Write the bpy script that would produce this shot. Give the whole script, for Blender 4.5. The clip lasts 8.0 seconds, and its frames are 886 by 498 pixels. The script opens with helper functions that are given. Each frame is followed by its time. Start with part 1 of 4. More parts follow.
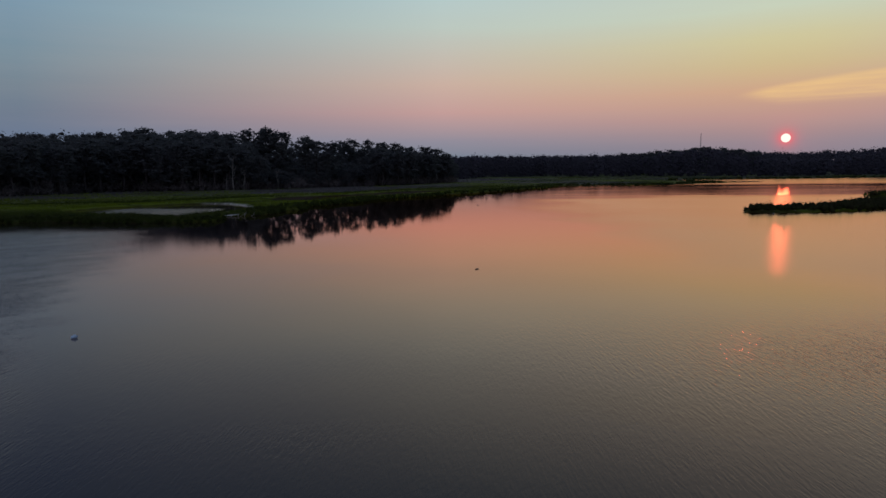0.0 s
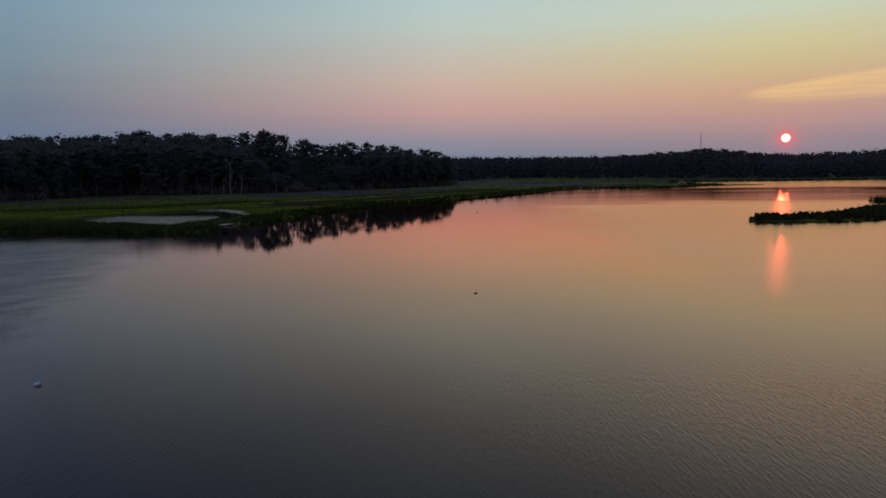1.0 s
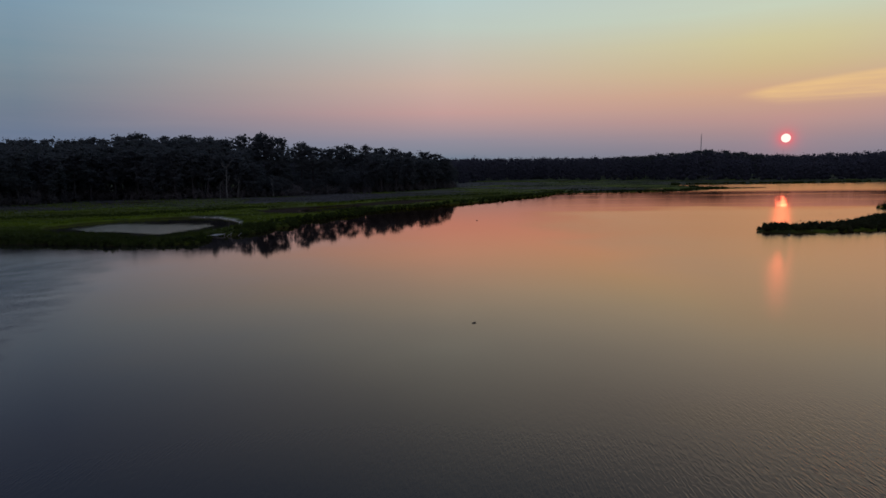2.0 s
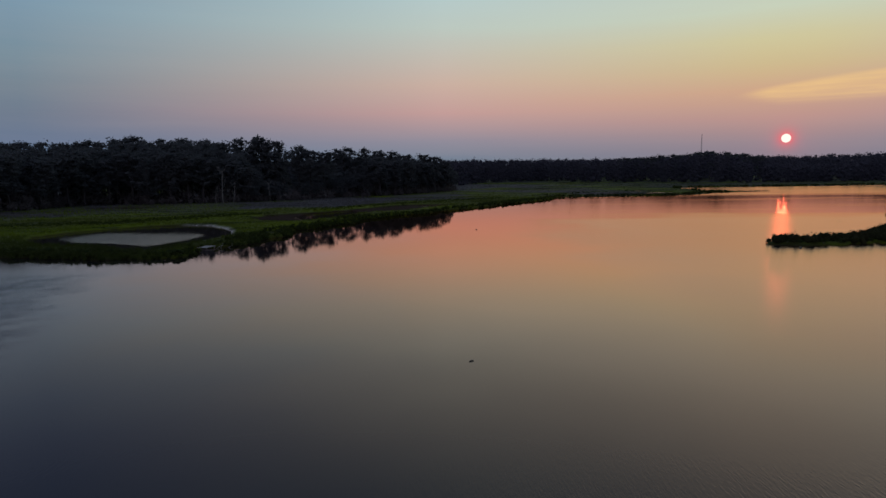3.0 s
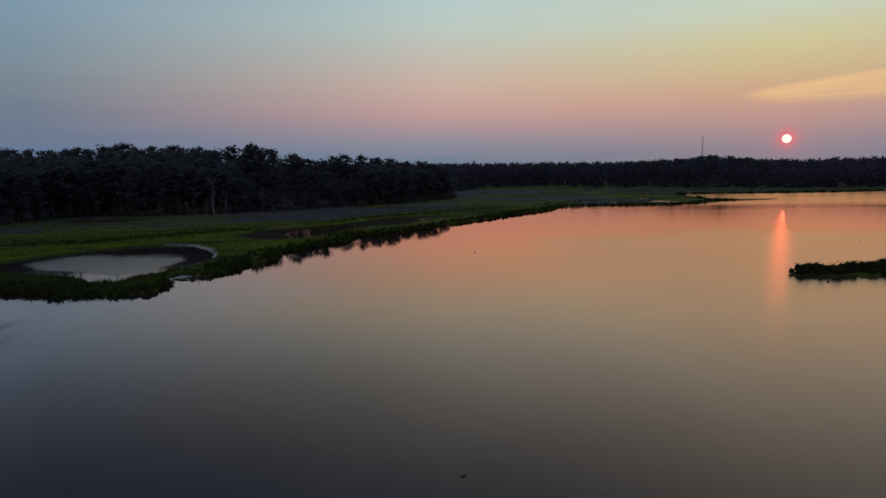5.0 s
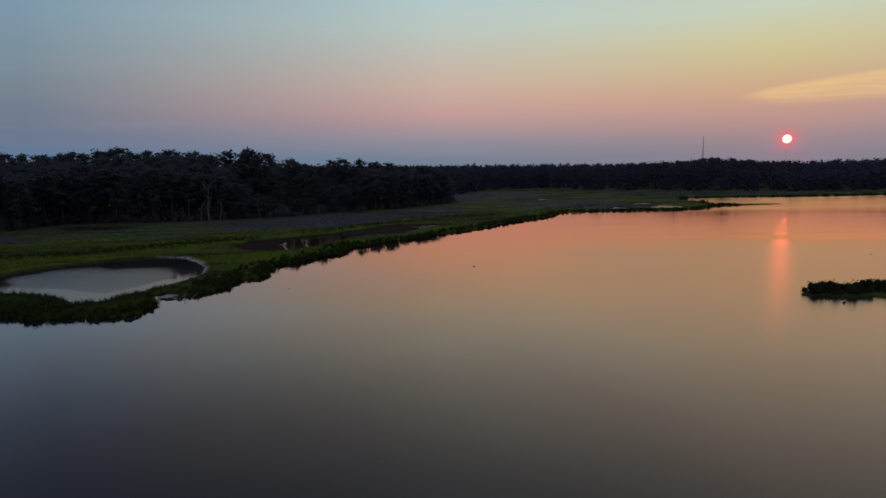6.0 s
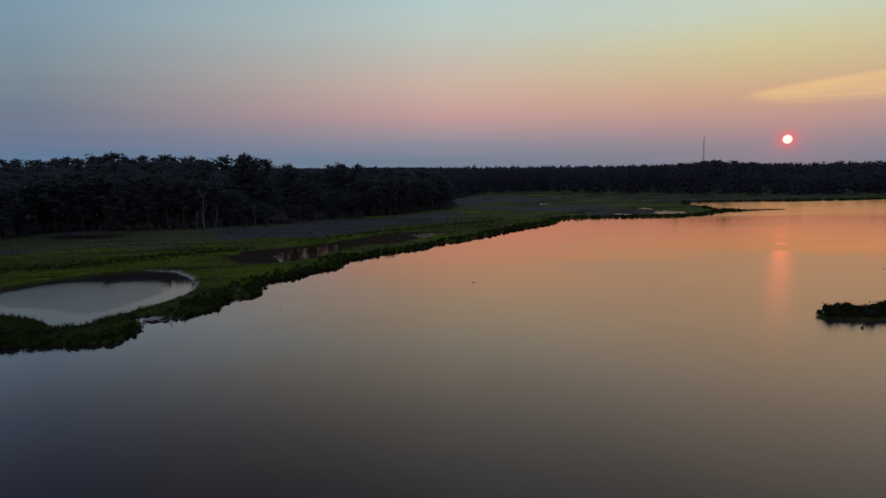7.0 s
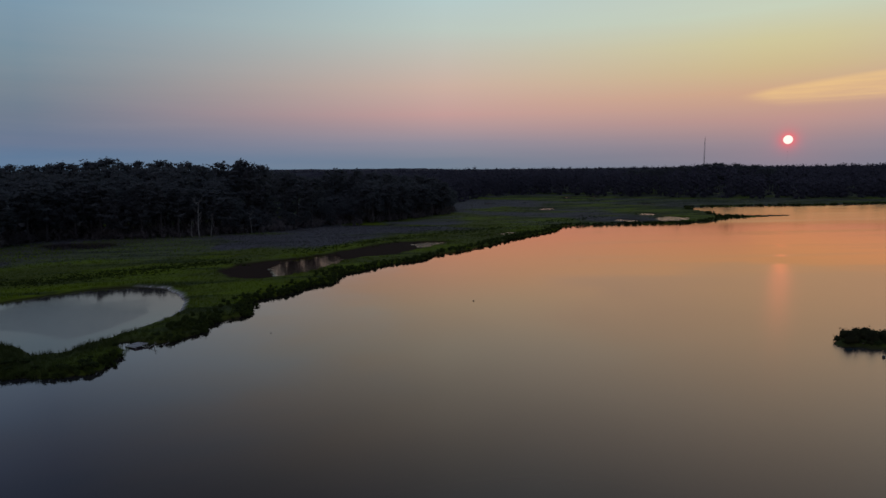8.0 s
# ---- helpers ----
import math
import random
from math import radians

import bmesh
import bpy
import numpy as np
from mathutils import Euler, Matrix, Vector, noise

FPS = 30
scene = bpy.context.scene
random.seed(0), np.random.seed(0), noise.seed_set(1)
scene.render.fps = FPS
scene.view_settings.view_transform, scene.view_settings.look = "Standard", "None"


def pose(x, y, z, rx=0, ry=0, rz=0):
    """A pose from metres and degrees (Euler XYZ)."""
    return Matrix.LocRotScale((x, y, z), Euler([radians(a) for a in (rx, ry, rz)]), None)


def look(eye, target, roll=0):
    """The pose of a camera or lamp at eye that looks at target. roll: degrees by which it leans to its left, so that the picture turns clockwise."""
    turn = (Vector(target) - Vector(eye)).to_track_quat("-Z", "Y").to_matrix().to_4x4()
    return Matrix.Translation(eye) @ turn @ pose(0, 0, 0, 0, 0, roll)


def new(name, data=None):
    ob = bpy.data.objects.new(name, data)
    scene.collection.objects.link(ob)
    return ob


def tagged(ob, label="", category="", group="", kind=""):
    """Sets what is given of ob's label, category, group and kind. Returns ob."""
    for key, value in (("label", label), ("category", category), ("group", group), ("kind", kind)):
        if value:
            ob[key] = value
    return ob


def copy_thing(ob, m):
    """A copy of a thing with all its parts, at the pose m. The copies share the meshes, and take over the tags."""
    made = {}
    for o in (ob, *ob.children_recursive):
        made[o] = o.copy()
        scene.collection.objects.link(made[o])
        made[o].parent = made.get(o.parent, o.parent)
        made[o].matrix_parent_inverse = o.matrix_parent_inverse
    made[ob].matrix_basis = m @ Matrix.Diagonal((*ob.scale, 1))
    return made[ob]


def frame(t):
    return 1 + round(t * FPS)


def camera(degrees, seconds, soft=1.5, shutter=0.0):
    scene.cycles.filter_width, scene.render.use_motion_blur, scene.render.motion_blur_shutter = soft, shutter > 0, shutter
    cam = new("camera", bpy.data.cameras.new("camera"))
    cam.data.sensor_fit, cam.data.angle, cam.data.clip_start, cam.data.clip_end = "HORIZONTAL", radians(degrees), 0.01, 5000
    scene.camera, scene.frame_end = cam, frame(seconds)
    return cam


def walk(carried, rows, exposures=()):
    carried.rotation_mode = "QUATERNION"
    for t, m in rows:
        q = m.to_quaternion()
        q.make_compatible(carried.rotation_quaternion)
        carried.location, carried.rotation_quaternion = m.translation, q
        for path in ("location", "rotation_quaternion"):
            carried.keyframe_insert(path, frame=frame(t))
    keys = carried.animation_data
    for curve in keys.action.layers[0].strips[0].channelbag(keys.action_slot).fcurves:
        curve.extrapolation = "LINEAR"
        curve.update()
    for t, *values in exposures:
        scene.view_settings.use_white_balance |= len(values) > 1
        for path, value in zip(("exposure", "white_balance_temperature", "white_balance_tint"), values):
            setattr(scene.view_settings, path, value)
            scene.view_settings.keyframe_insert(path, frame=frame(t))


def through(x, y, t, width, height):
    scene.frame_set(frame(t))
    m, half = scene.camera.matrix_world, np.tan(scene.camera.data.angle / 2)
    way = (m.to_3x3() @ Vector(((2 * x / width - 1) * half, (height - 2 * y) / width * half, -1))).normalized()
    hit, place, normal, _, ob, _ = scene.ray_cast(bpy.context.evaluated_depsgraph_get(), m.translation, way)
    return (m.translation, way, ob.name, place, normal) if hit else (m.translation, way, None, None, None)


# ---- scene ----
# ---- camera: a drone that glides ahead over the bay and climbs ----
cam = camera(72.0, 8.0)
walk(cam, [
    (0.0, pose(0.00, 0.00, 6.00, 82.598, 0.553, 0.000)),
    (0.5, pose(0.08, 0.87, 6.55, 82.598, 0.553, 0.001)),
    (1.0, pose(0.18, 1.93, 7.09, 82.600, 0.553, 0.003)),
    (1.5, pose(0.29, 3.16, 7.63, 82.603, 0.553, 0.006)),
    (2.2, pose(0.47, 5.07, 8.41, 82.610, 0.553, 0.013)),
    (3.0, pose(0.70, 7.44, 9.35, 82.620, 0.553, 0.024)),
    (3.5, pose(0.86, 8.98, 9.97, 82.628, 0.553, 0.033)),
    (4.0, pose(1.02, 10.55, 10.62, 82.638, 0.553, 0.043)),
    (4.5, pose(1.18, 12.12, 11.31, 82.648, 0.553, 0.054)),
    (5.2, pose(1.40, 14.34, 12.32, 82.665, 0.553, 0.073)),
    (6.0, pose(1.65, 16.87, 13.57, 82.688, 0.553, 0.097)),
    (6.5, pose(1.79, 18.46, 14.40, 82.703, 0.553, 0.113)),
    (7.0, pose(1.93, 20.08, 15.26, 82.720, 0.553, 0.132)),
    (7.5, pose(2.06, 21.73, 16.16, 82.738, 0.553, 0.151)),
    (8.0, pose(2.17, 23.43, 17.08, 82.758, 0.553, 0.172)),
])

# ---- sky and sun ----
SUN_AZ, SUN_EL = 29.0, 2.29          # degrees from +y towards +x, and above the horizon
SKY_GAIN = 1.0


def lin(r, g, b):
    """Linear colour from 8-bit display values."""
    return tuple(((c / 255 + 0.055) / 1.055) ** 2.4 if c > 10 else c / 255 / 12.92 for c in (r, g, b))


# elevation in degrees and colour, for three bearings off the sun
SKY_FAR = [(0, 92, 122, 152), (1.5, 94, 120, 150), (2.5, 102, 118, 144), (4.6, 110, 123, 141), (6.7, 117, 132, 145),
           (8.8, 121, 142, 155), (12.8, 123, 151, 170), (22, 96, 120, 150), (38, 64, 88, 130)]
SKY_MID = [(0, 110, 126, 144), (1.1, 116, 128, 146), (2.6, 143, 139, 153), (5.2, 196, 157, 153), (7.7, 203, 176, 162),
           (10, 196, 188, 176), (12.5, 188, 200, 192), (16, 178, 203, 206), (24, 160, 180, 186), (38, 112, 132, 150)]
SKY_SUN = [(0, 125, 124, 140), (2, 148, 133, 142), (4, 185, 147, 140), (6.2, 206, 166, 136), (8.3, 206, 187, 143),
           (10.3, 207, 200, 158), (12.5, 200, 209, 187), (17, 192, 206, 200), (24, 178, 190, 188), (38, 126, 142, 152)]


class Nodes:
    """A short way to wire nodes."""

    def __init__(self, tree):
        self.tree = tree

    def node(self, kind, **settings):
        n = self.tree.nodes.new(kind)
        for key, value in settings.items():
            setattr(n, key, value)
        return n

    def put(self, value, socket):
        if isinstance(value, bpy.types.NodeSocket):
            self.tree.links.new(value, socket)
        elif value is not None:
            socket.default_value = value

    def math(self, op, a, b=None, c=None, clamp=False):
        n = self.node("ShaderNodeMath", operation=op, use_clamp=clamp)
        for i, v in enumerate((a, b, c)):
            self.put(v, n.inputs[i])
        return n.outputs[0]

    def span(self, v, a, b, c=0.0, d=1.0, smooth=False):
        n = self.node("ShaderNodeMapRange", interpolation_type="SMOOTHSTEP" if smooth else "LINEAR")
        for i, x in enumerate((v, a, b, c, d)):
            self.put(x, n.inputs[i])
        return n.outputs[0]

    def mix(self, fac, a, b, blend="MIX"):
        n = self.node("ShaderNodeMix", data_type="RGBA", blend_type=blend)
        self.put(fac, n.inputs[0])
        for v, i in ((a, 6), (b, 7)):
            self.put((*v, 1.0) if isinstance(v, tuple) and len(v) == 3 else v, n.inputs[i])
        return n.outputs[2]

    def ramp(self, fac, stops):
        n = self.node("ShaderNodeValToRGB")
        e = n.color_ramp.elements
        while len(e) < len(stops):
            e.new(0.5)
        for el, (p, c) in zip(e, stops):
            el.position, el.color = p, (*c, 1.0)
        self.put(fac, n.inputs[0])
        return n.outputs[0]

    def noise(self, vec, scale, detail=3.0, rough=0.5, dist=0.0):
        n = self.node("ShaderNodeTexNoise")
        self.put(vec, n.inputs["Vector"])
        n.inputs["Scale"].default_value, n.inputs["Detail"].default_value = scale, detail
        n.inputs["Roughness"].default_value, n.inputs["Distortion"].default_value = rough, dist
        return n.outputs["Fac"]

    def mapped(self, vec, scale=(1, 1, 1), turn=0.0, move=(0, 0, 0)):
        n = self.node("ShaderNodeMapping", vector_type="TEXTURE")
        self.put(vec, n.inputs["Vector"])
        n.inputs["Scale"].default_value, n.inputs["Location"].default_value = scale, move
        n.inputs["Rotation"].default_value = (0, 0, radians(turn))
        return n.outputs[0]


world = bpy.data.worlds.new("dusk_sky")
scene.world = world
world.use_nodes = True
world.node_tree.nodes.clear()
W = Nodes(world.node_tree)
way = W.node("ShaderNodeTexCoord").outputs["Generated"]
sep = W.node("ShaderNodeSeparateXYZ")
W.put(way, sep.inputs[0])
elev = W.math("MULTIPLY", W.math("ARCSINE", sep.outputs[2]), 180 / math.pi)
azim = W.math("MULTIPLY", W.math("ARCTAN2", sep.outputs[0], sep.outputs[1]), 180 / math.pi)
off = W.math("ABSOLUTE", W.math("SUBTRACT", azim, SUN_AZ))
off = W.math("MINIMUM", off, W.math("SUBTRACT", 360.0, off))
level = W.math("DIVIDE", elev, 40.0, clamp=True)
ramps = [W.ramp(level, [(el / 40, lin(r, g, b)) for el, r, g, b in rows]) for rows in (SKY_SUN, SKY_MID, SKY_FAR)]
sky = W.mix(W.span(off, 2.0, 29.0), ramps[0], ramps[1])
sky = W.mix(W.span(off, 29.0, 63.0), sky, ramps[2])
sky = W.mix(W.span(off, 75.0, 150.0, 0.0, 0.6, True), sky, lin(172, 168, 186))
# faint streaks of haze
streak = W.noise(W.mapped(way, (0.5, 0.5, 0.03)), 1.6, 4.0, 0.55)
sky = W.mix(W.span(streak, 0.35, 0.7, 0.0, 0.05), sky, lin(190, 172, 168), "MIX")
# one lit wisp of cloud above the sun
ca = W.math("SUBTRACT", azim, 24.5)
top = W.math("ADD", 5.72, W.math("MULTIPLY", W.math("POWER", W.math("MAXIMUM", ca, 0.0), 0.62), 0.36))
base = W.math("SUBTRACT", 5.62, W.span(ca, 0.0, 4.0, 0.0, 0.62))
feather = W.noise(W.mapped(way, (0.14, 0.14, 0.009)), 2.0, 6.0, 0.62)
under = W.span(W.math("SUBTRACT", top, W.math("ADD", elev, W.math("MULTIPLY", feather, 0.25))), -0.25, 0.25, smooth=True)
over = W.span(W.math("SUBTRACT", elev, base), -0.2, 0.7, smooth=True)
ends = W.math("MULTIPLY", W.span(ca, 0.0, 4.0, smooth=True), W.span(ca, 16.0, 40.0, 1.0, 0.0))
wisp = W.math("MULTIPLY", W.math("MULTIPLY", under, over), ends)
crest = W.math("POWER", 2.718, W.math("MULTIPLY", W.math("MAXIMUM", W.math("SUBTRACT", top, elev), 0.0), -1.3))
wisp = W.math("MULTIPLY", wisp, W.math("ADD", W.math("MULTIPLY", crest, 0.42), W.span(feather, 0.3, 0.7, 0.22, 0.62)), clamp=True)
sky = W.mix(wisp, sky, lin(236, 196, 138))
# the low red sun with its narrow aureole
sx, sy, sz = (math.sin(radians(SUN_AZ)) * math.cos(radians(SUN_EL)), math.cos(radians(SUN_AZ)) * math.cos(radians(SUN_EL)),
              math.sin(radians(SUN_EL)))
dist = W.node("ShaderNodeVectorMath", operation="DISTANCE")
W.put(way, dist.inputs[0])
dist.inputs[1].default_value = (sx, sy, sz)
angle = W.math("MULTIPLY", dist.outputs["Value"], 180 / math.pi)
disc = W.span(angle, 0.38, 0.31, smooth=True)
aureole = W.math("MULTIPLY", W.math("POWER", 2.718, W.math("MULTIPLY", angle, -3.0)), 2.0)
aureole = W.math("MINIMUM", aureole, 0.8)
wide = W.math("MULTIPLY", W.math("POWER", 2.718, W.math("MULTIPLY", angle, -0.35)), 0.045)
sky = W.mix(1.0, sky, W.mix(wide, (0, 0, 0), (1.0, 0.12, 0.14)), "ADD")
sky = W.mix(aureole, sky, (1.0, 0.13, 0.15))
sky = W.mix(disc, sky, (1.1, 1.05, 0.92))
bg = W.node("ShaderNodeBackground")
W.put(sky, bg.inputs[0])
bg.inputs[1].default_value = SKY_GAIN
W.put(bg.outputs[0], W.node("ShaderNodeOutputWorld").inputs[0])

sun = new("sun", bpy.data.lights.new("sun", "SUN"))
sun.data.energy, sun.data.angle, sun.data.color = 0.0100, radians(0.9), (1.0, 0.18, 0.10)
sun.matrix_world = look((0, 0, 0), (-sx, -sy, -sz))

# ---- materials ----


def material(name, rough=0.8, metal=0.0, spec=0.5):
    mat = bpy.data.materials.new(name)
    mat.use_nodes = True
    n = Nodes(mat.node_tree)
    bsdf = mat.node_tree.nodes["Principled BSDF"]
    bsdf.inputs["Roughness"].default_value, bsdf.inputs["Metallic"].default_value = rough, metal
    bsdf.inputs["Specular IOR Level"].default_value = spec
    return mat, n, bsdf


def bumped(n, bsdf, height, distance, strength=1.0):
    b = n.node("ShaderNodeBump")
    b.inputs["Distance"].default_value = distance
    n.put(strength, b.inputs["Strength"])
    n.put(height, b.inputs["Height"])
    n.put(b.outputs[0], bsdf.inputs["Normal"])


def thin_leaf(mat, n, bsdf, colour, through=0.45, even=0.2):
    """Lets light through the leaf as well as off it; even turns the shading upwards, as sprays of finer leaves do."""
    n.put(colour, bsdf.inputs["Base Color"])
    back, both = n.node("ShaderNodeBsdfTranslucent"), n.node("ShaderNodeMixShader")
    turn = n.mix(even, n.node("ShaderNodeNewGeometry").outputs["Normal"], (0.0, 0.0, 1.0))
    n.put(turn, bsdf.inputs["Normal"])
    n.put(colour, back.inputs["Color"])
    n.put(through, both.inputs[0])
    n.put(bsdf.outputs[0], both.inputs[1])
    n.put(back.outputs[0], both.inputs[2])
    n.put(both.outputs[0], mat.node_tree.nodes["Material Output"].inputs[0])


def leafy(name, dark, light, scale=0.25, even=0.2):
    """Foliage: colour by the single leaf and by broad patches."""
    mat, n, bsdf = material(name, 0.9, spec=0.05)
    pos = n.node("ShaderNodeNewGeometry")
    leaf = n.mix(pos.outputs["Random Per Island"], dark, light)
    patch = n.noise(pos.outputs["Position"], scale, 3.0)
    thin_leaf(mat, n, bsdf, n.mix(n.span(patch, 0.35, 0.7), leaf, n.mix(0.5, leaf, dark)), even=even)
    return mat


M_NEEDLE = leafy("pine_needles", (0.080, 0.086, 0.092), (0.094, 0.100, 0.104), even=0.0)
# Violet cast of distant haze is mixed into the far foliage colour.
M_WOODS = leafy("hazed_far_foliage", (0.068, 0.066, 0.088), (0.074, 0.072, 0.094), scale=0.05, even=0.0)
M_BRUSH = leafy("understory_leaves", (0.105, 0.093, 0.094), (0.130, 0.115, 0.114), even=0.2)
M_SHRUB = leafy("marsh_shrub_leaves", (0.022, 0.032, 0.012), (0.055, 0.072, 0.024), scale=0.6)


def marsh_tone(n, pos):
    """Where the marsh is lush, dull or dark: broad drifts drawn out along the shore."""
    drift = n.noise(n.mapped(pos, (26.0, 10.0, 1.0), 28.0), 1.0, 3.0, 0.55)
    band = n.noise(n.mapped(pos, (20.0, 3.2, 1.0), 10.0), 1.0, 3.0, 0.6)
    where = n.node("ShaderNodeSeparateXYZ")
    n.put(pos, where.inputs[0])
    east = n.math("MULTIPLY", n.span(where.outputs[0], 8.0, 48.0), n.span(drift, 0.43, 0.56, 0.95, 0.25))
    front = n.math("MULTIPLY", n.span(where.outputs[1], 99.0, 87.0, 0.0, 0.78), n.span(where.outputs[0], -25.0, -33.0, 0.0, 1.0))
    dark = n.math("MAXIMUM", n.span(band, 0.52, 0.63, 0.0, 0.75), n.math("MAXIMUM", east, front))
    return n.span(drift, 0.44, 0.58), dark


def marsh_leaf(name, low, high, dull, dark):
    mat, n, bsdf = material(name, 0.9, spec=0.05)
    geo = n.node("ShaderNodeNewGeometry")
    lush, band = marsh_tone(n, geo.outputs["Position"])
    c = n.mix(geo.outputs["Random Per Island"], low, high)
    c = n.mix(lush, n.mix(0.65, c, dull), c)
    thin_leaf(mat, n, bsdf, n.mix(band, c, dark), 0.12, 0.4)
    return mat


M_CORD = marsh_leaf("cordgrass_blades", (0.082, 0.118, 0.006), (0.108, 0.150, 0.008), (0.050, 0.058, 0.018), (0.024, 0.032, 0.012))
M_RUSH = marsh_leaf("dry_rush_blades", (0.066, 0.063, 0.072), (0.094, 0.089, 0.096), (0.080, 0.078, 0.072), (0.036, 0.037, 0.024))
M_BANK = leafy("bank_brush_leaves", (0.026, 0.035, 0.009), (0.044, 0.058, 0.013), scale=0.5)

# Separate colour for the point's brush, with its backlit darkness put in.
M_POINT = leafy("backlit_point_leaves", (0.022, 0.023, 0.011), (0.046, 0.048, 0.021), scale=0.5)


def bark(name, dark, light):
    mat, n, bsdf = material(name, 0.9, spec=0.2)
    at = n.node("ShaderNodeTexCoord").outputs["Object"]
    grain = n.noise(n.mapped(at, (0.25, 0.25, 1.4)), 2.2, 5.0, 0.6)
    n.put(n.mix(n.span(grain, 0.35, 0.7), dark, light), bsdf.inputs["Base Color"])
    bumped(n, bsdf, grain, 0.03)
    return mat


M_BARK = bark("pine_bark", (0.040, 0.035, 0.037), (0.072, 0.062, 0.062))
M_SNAG = bark("bleached_wood", (0.11, 0.105, 0.10), (0.26, 0.25, 0.235))
M_DRIFT = bark("weathered_planks", (0.20, 0.20, 0.20), (0.42, 0.41, 0.40))
M_STICK = bark("grey_sticks", (0.12, 0.11, 0.10), (0.30, 0.28, 0.25))


def ground_material():
    """Marsh soil under the grass: green turf, grey rush litter, dark mud, pale drying mud by the pond."""
    mat, n, bsdf = material("marsh_ground", 0.9, spec=0.06)
    pos = n.node("ShaderNodeNewGeometry").outputs["Position"]
    dry = n.node("ShaderNodeAttribute", attribute_name="dry").outputs["Fac"]
    mud = n.node("ShaderNodeAttribute", attribute_name="mud").outputs["Fac"]
    pale = n.node("ShaderNodeAttribute", attribute_name="pale").outputs["Fac"]
    fine = n.noise(pos, 1.3, 5.0, 0.65)
    lush, band = marsh_tone(n, pos)
    turf = n.mix(n.span(fine, 0.3, 0.7), (0.080, 0.112, 0.006), (0.104, 0.144, 0.008))
    turf = n.mix(lush, n.mix(0.65, turf, (0.050, 0.054, 0.016)), turf)
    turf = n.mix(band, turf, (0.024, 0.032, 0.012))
    rush = n.mix(n.span(fine, 0.3, 0.7), (0.062, 0.060, 0.068), (0.088, 0.084, 0.090))
    rush = n.mix(n.math("MULTIPLY", band, 0.6), rush, (0.034, 0.034, 0.034))
    c = n.mix(dry, turf, rush)
    c = n.mix(mud, c, n.mix(fine, (0.016, 0.008, 0.006), (0.030, 0.015, 0.011)))
    c = n.mix(n.math("MULTIPLY", pale, n.span(n.noise(pos, 0.8, 4.0), 0.30, 0.48)), c, (0.58, 0.56, 0.56))
    n.put(c, bsdf.inputs["Base Color"])
    n.put(n.span(mud, 0.0, 1.0, 0.06, 0.03), bsdf.inputs["Specular IOR Level"])
    bumped(n, bsdf, fine, 0.08)
    return mat


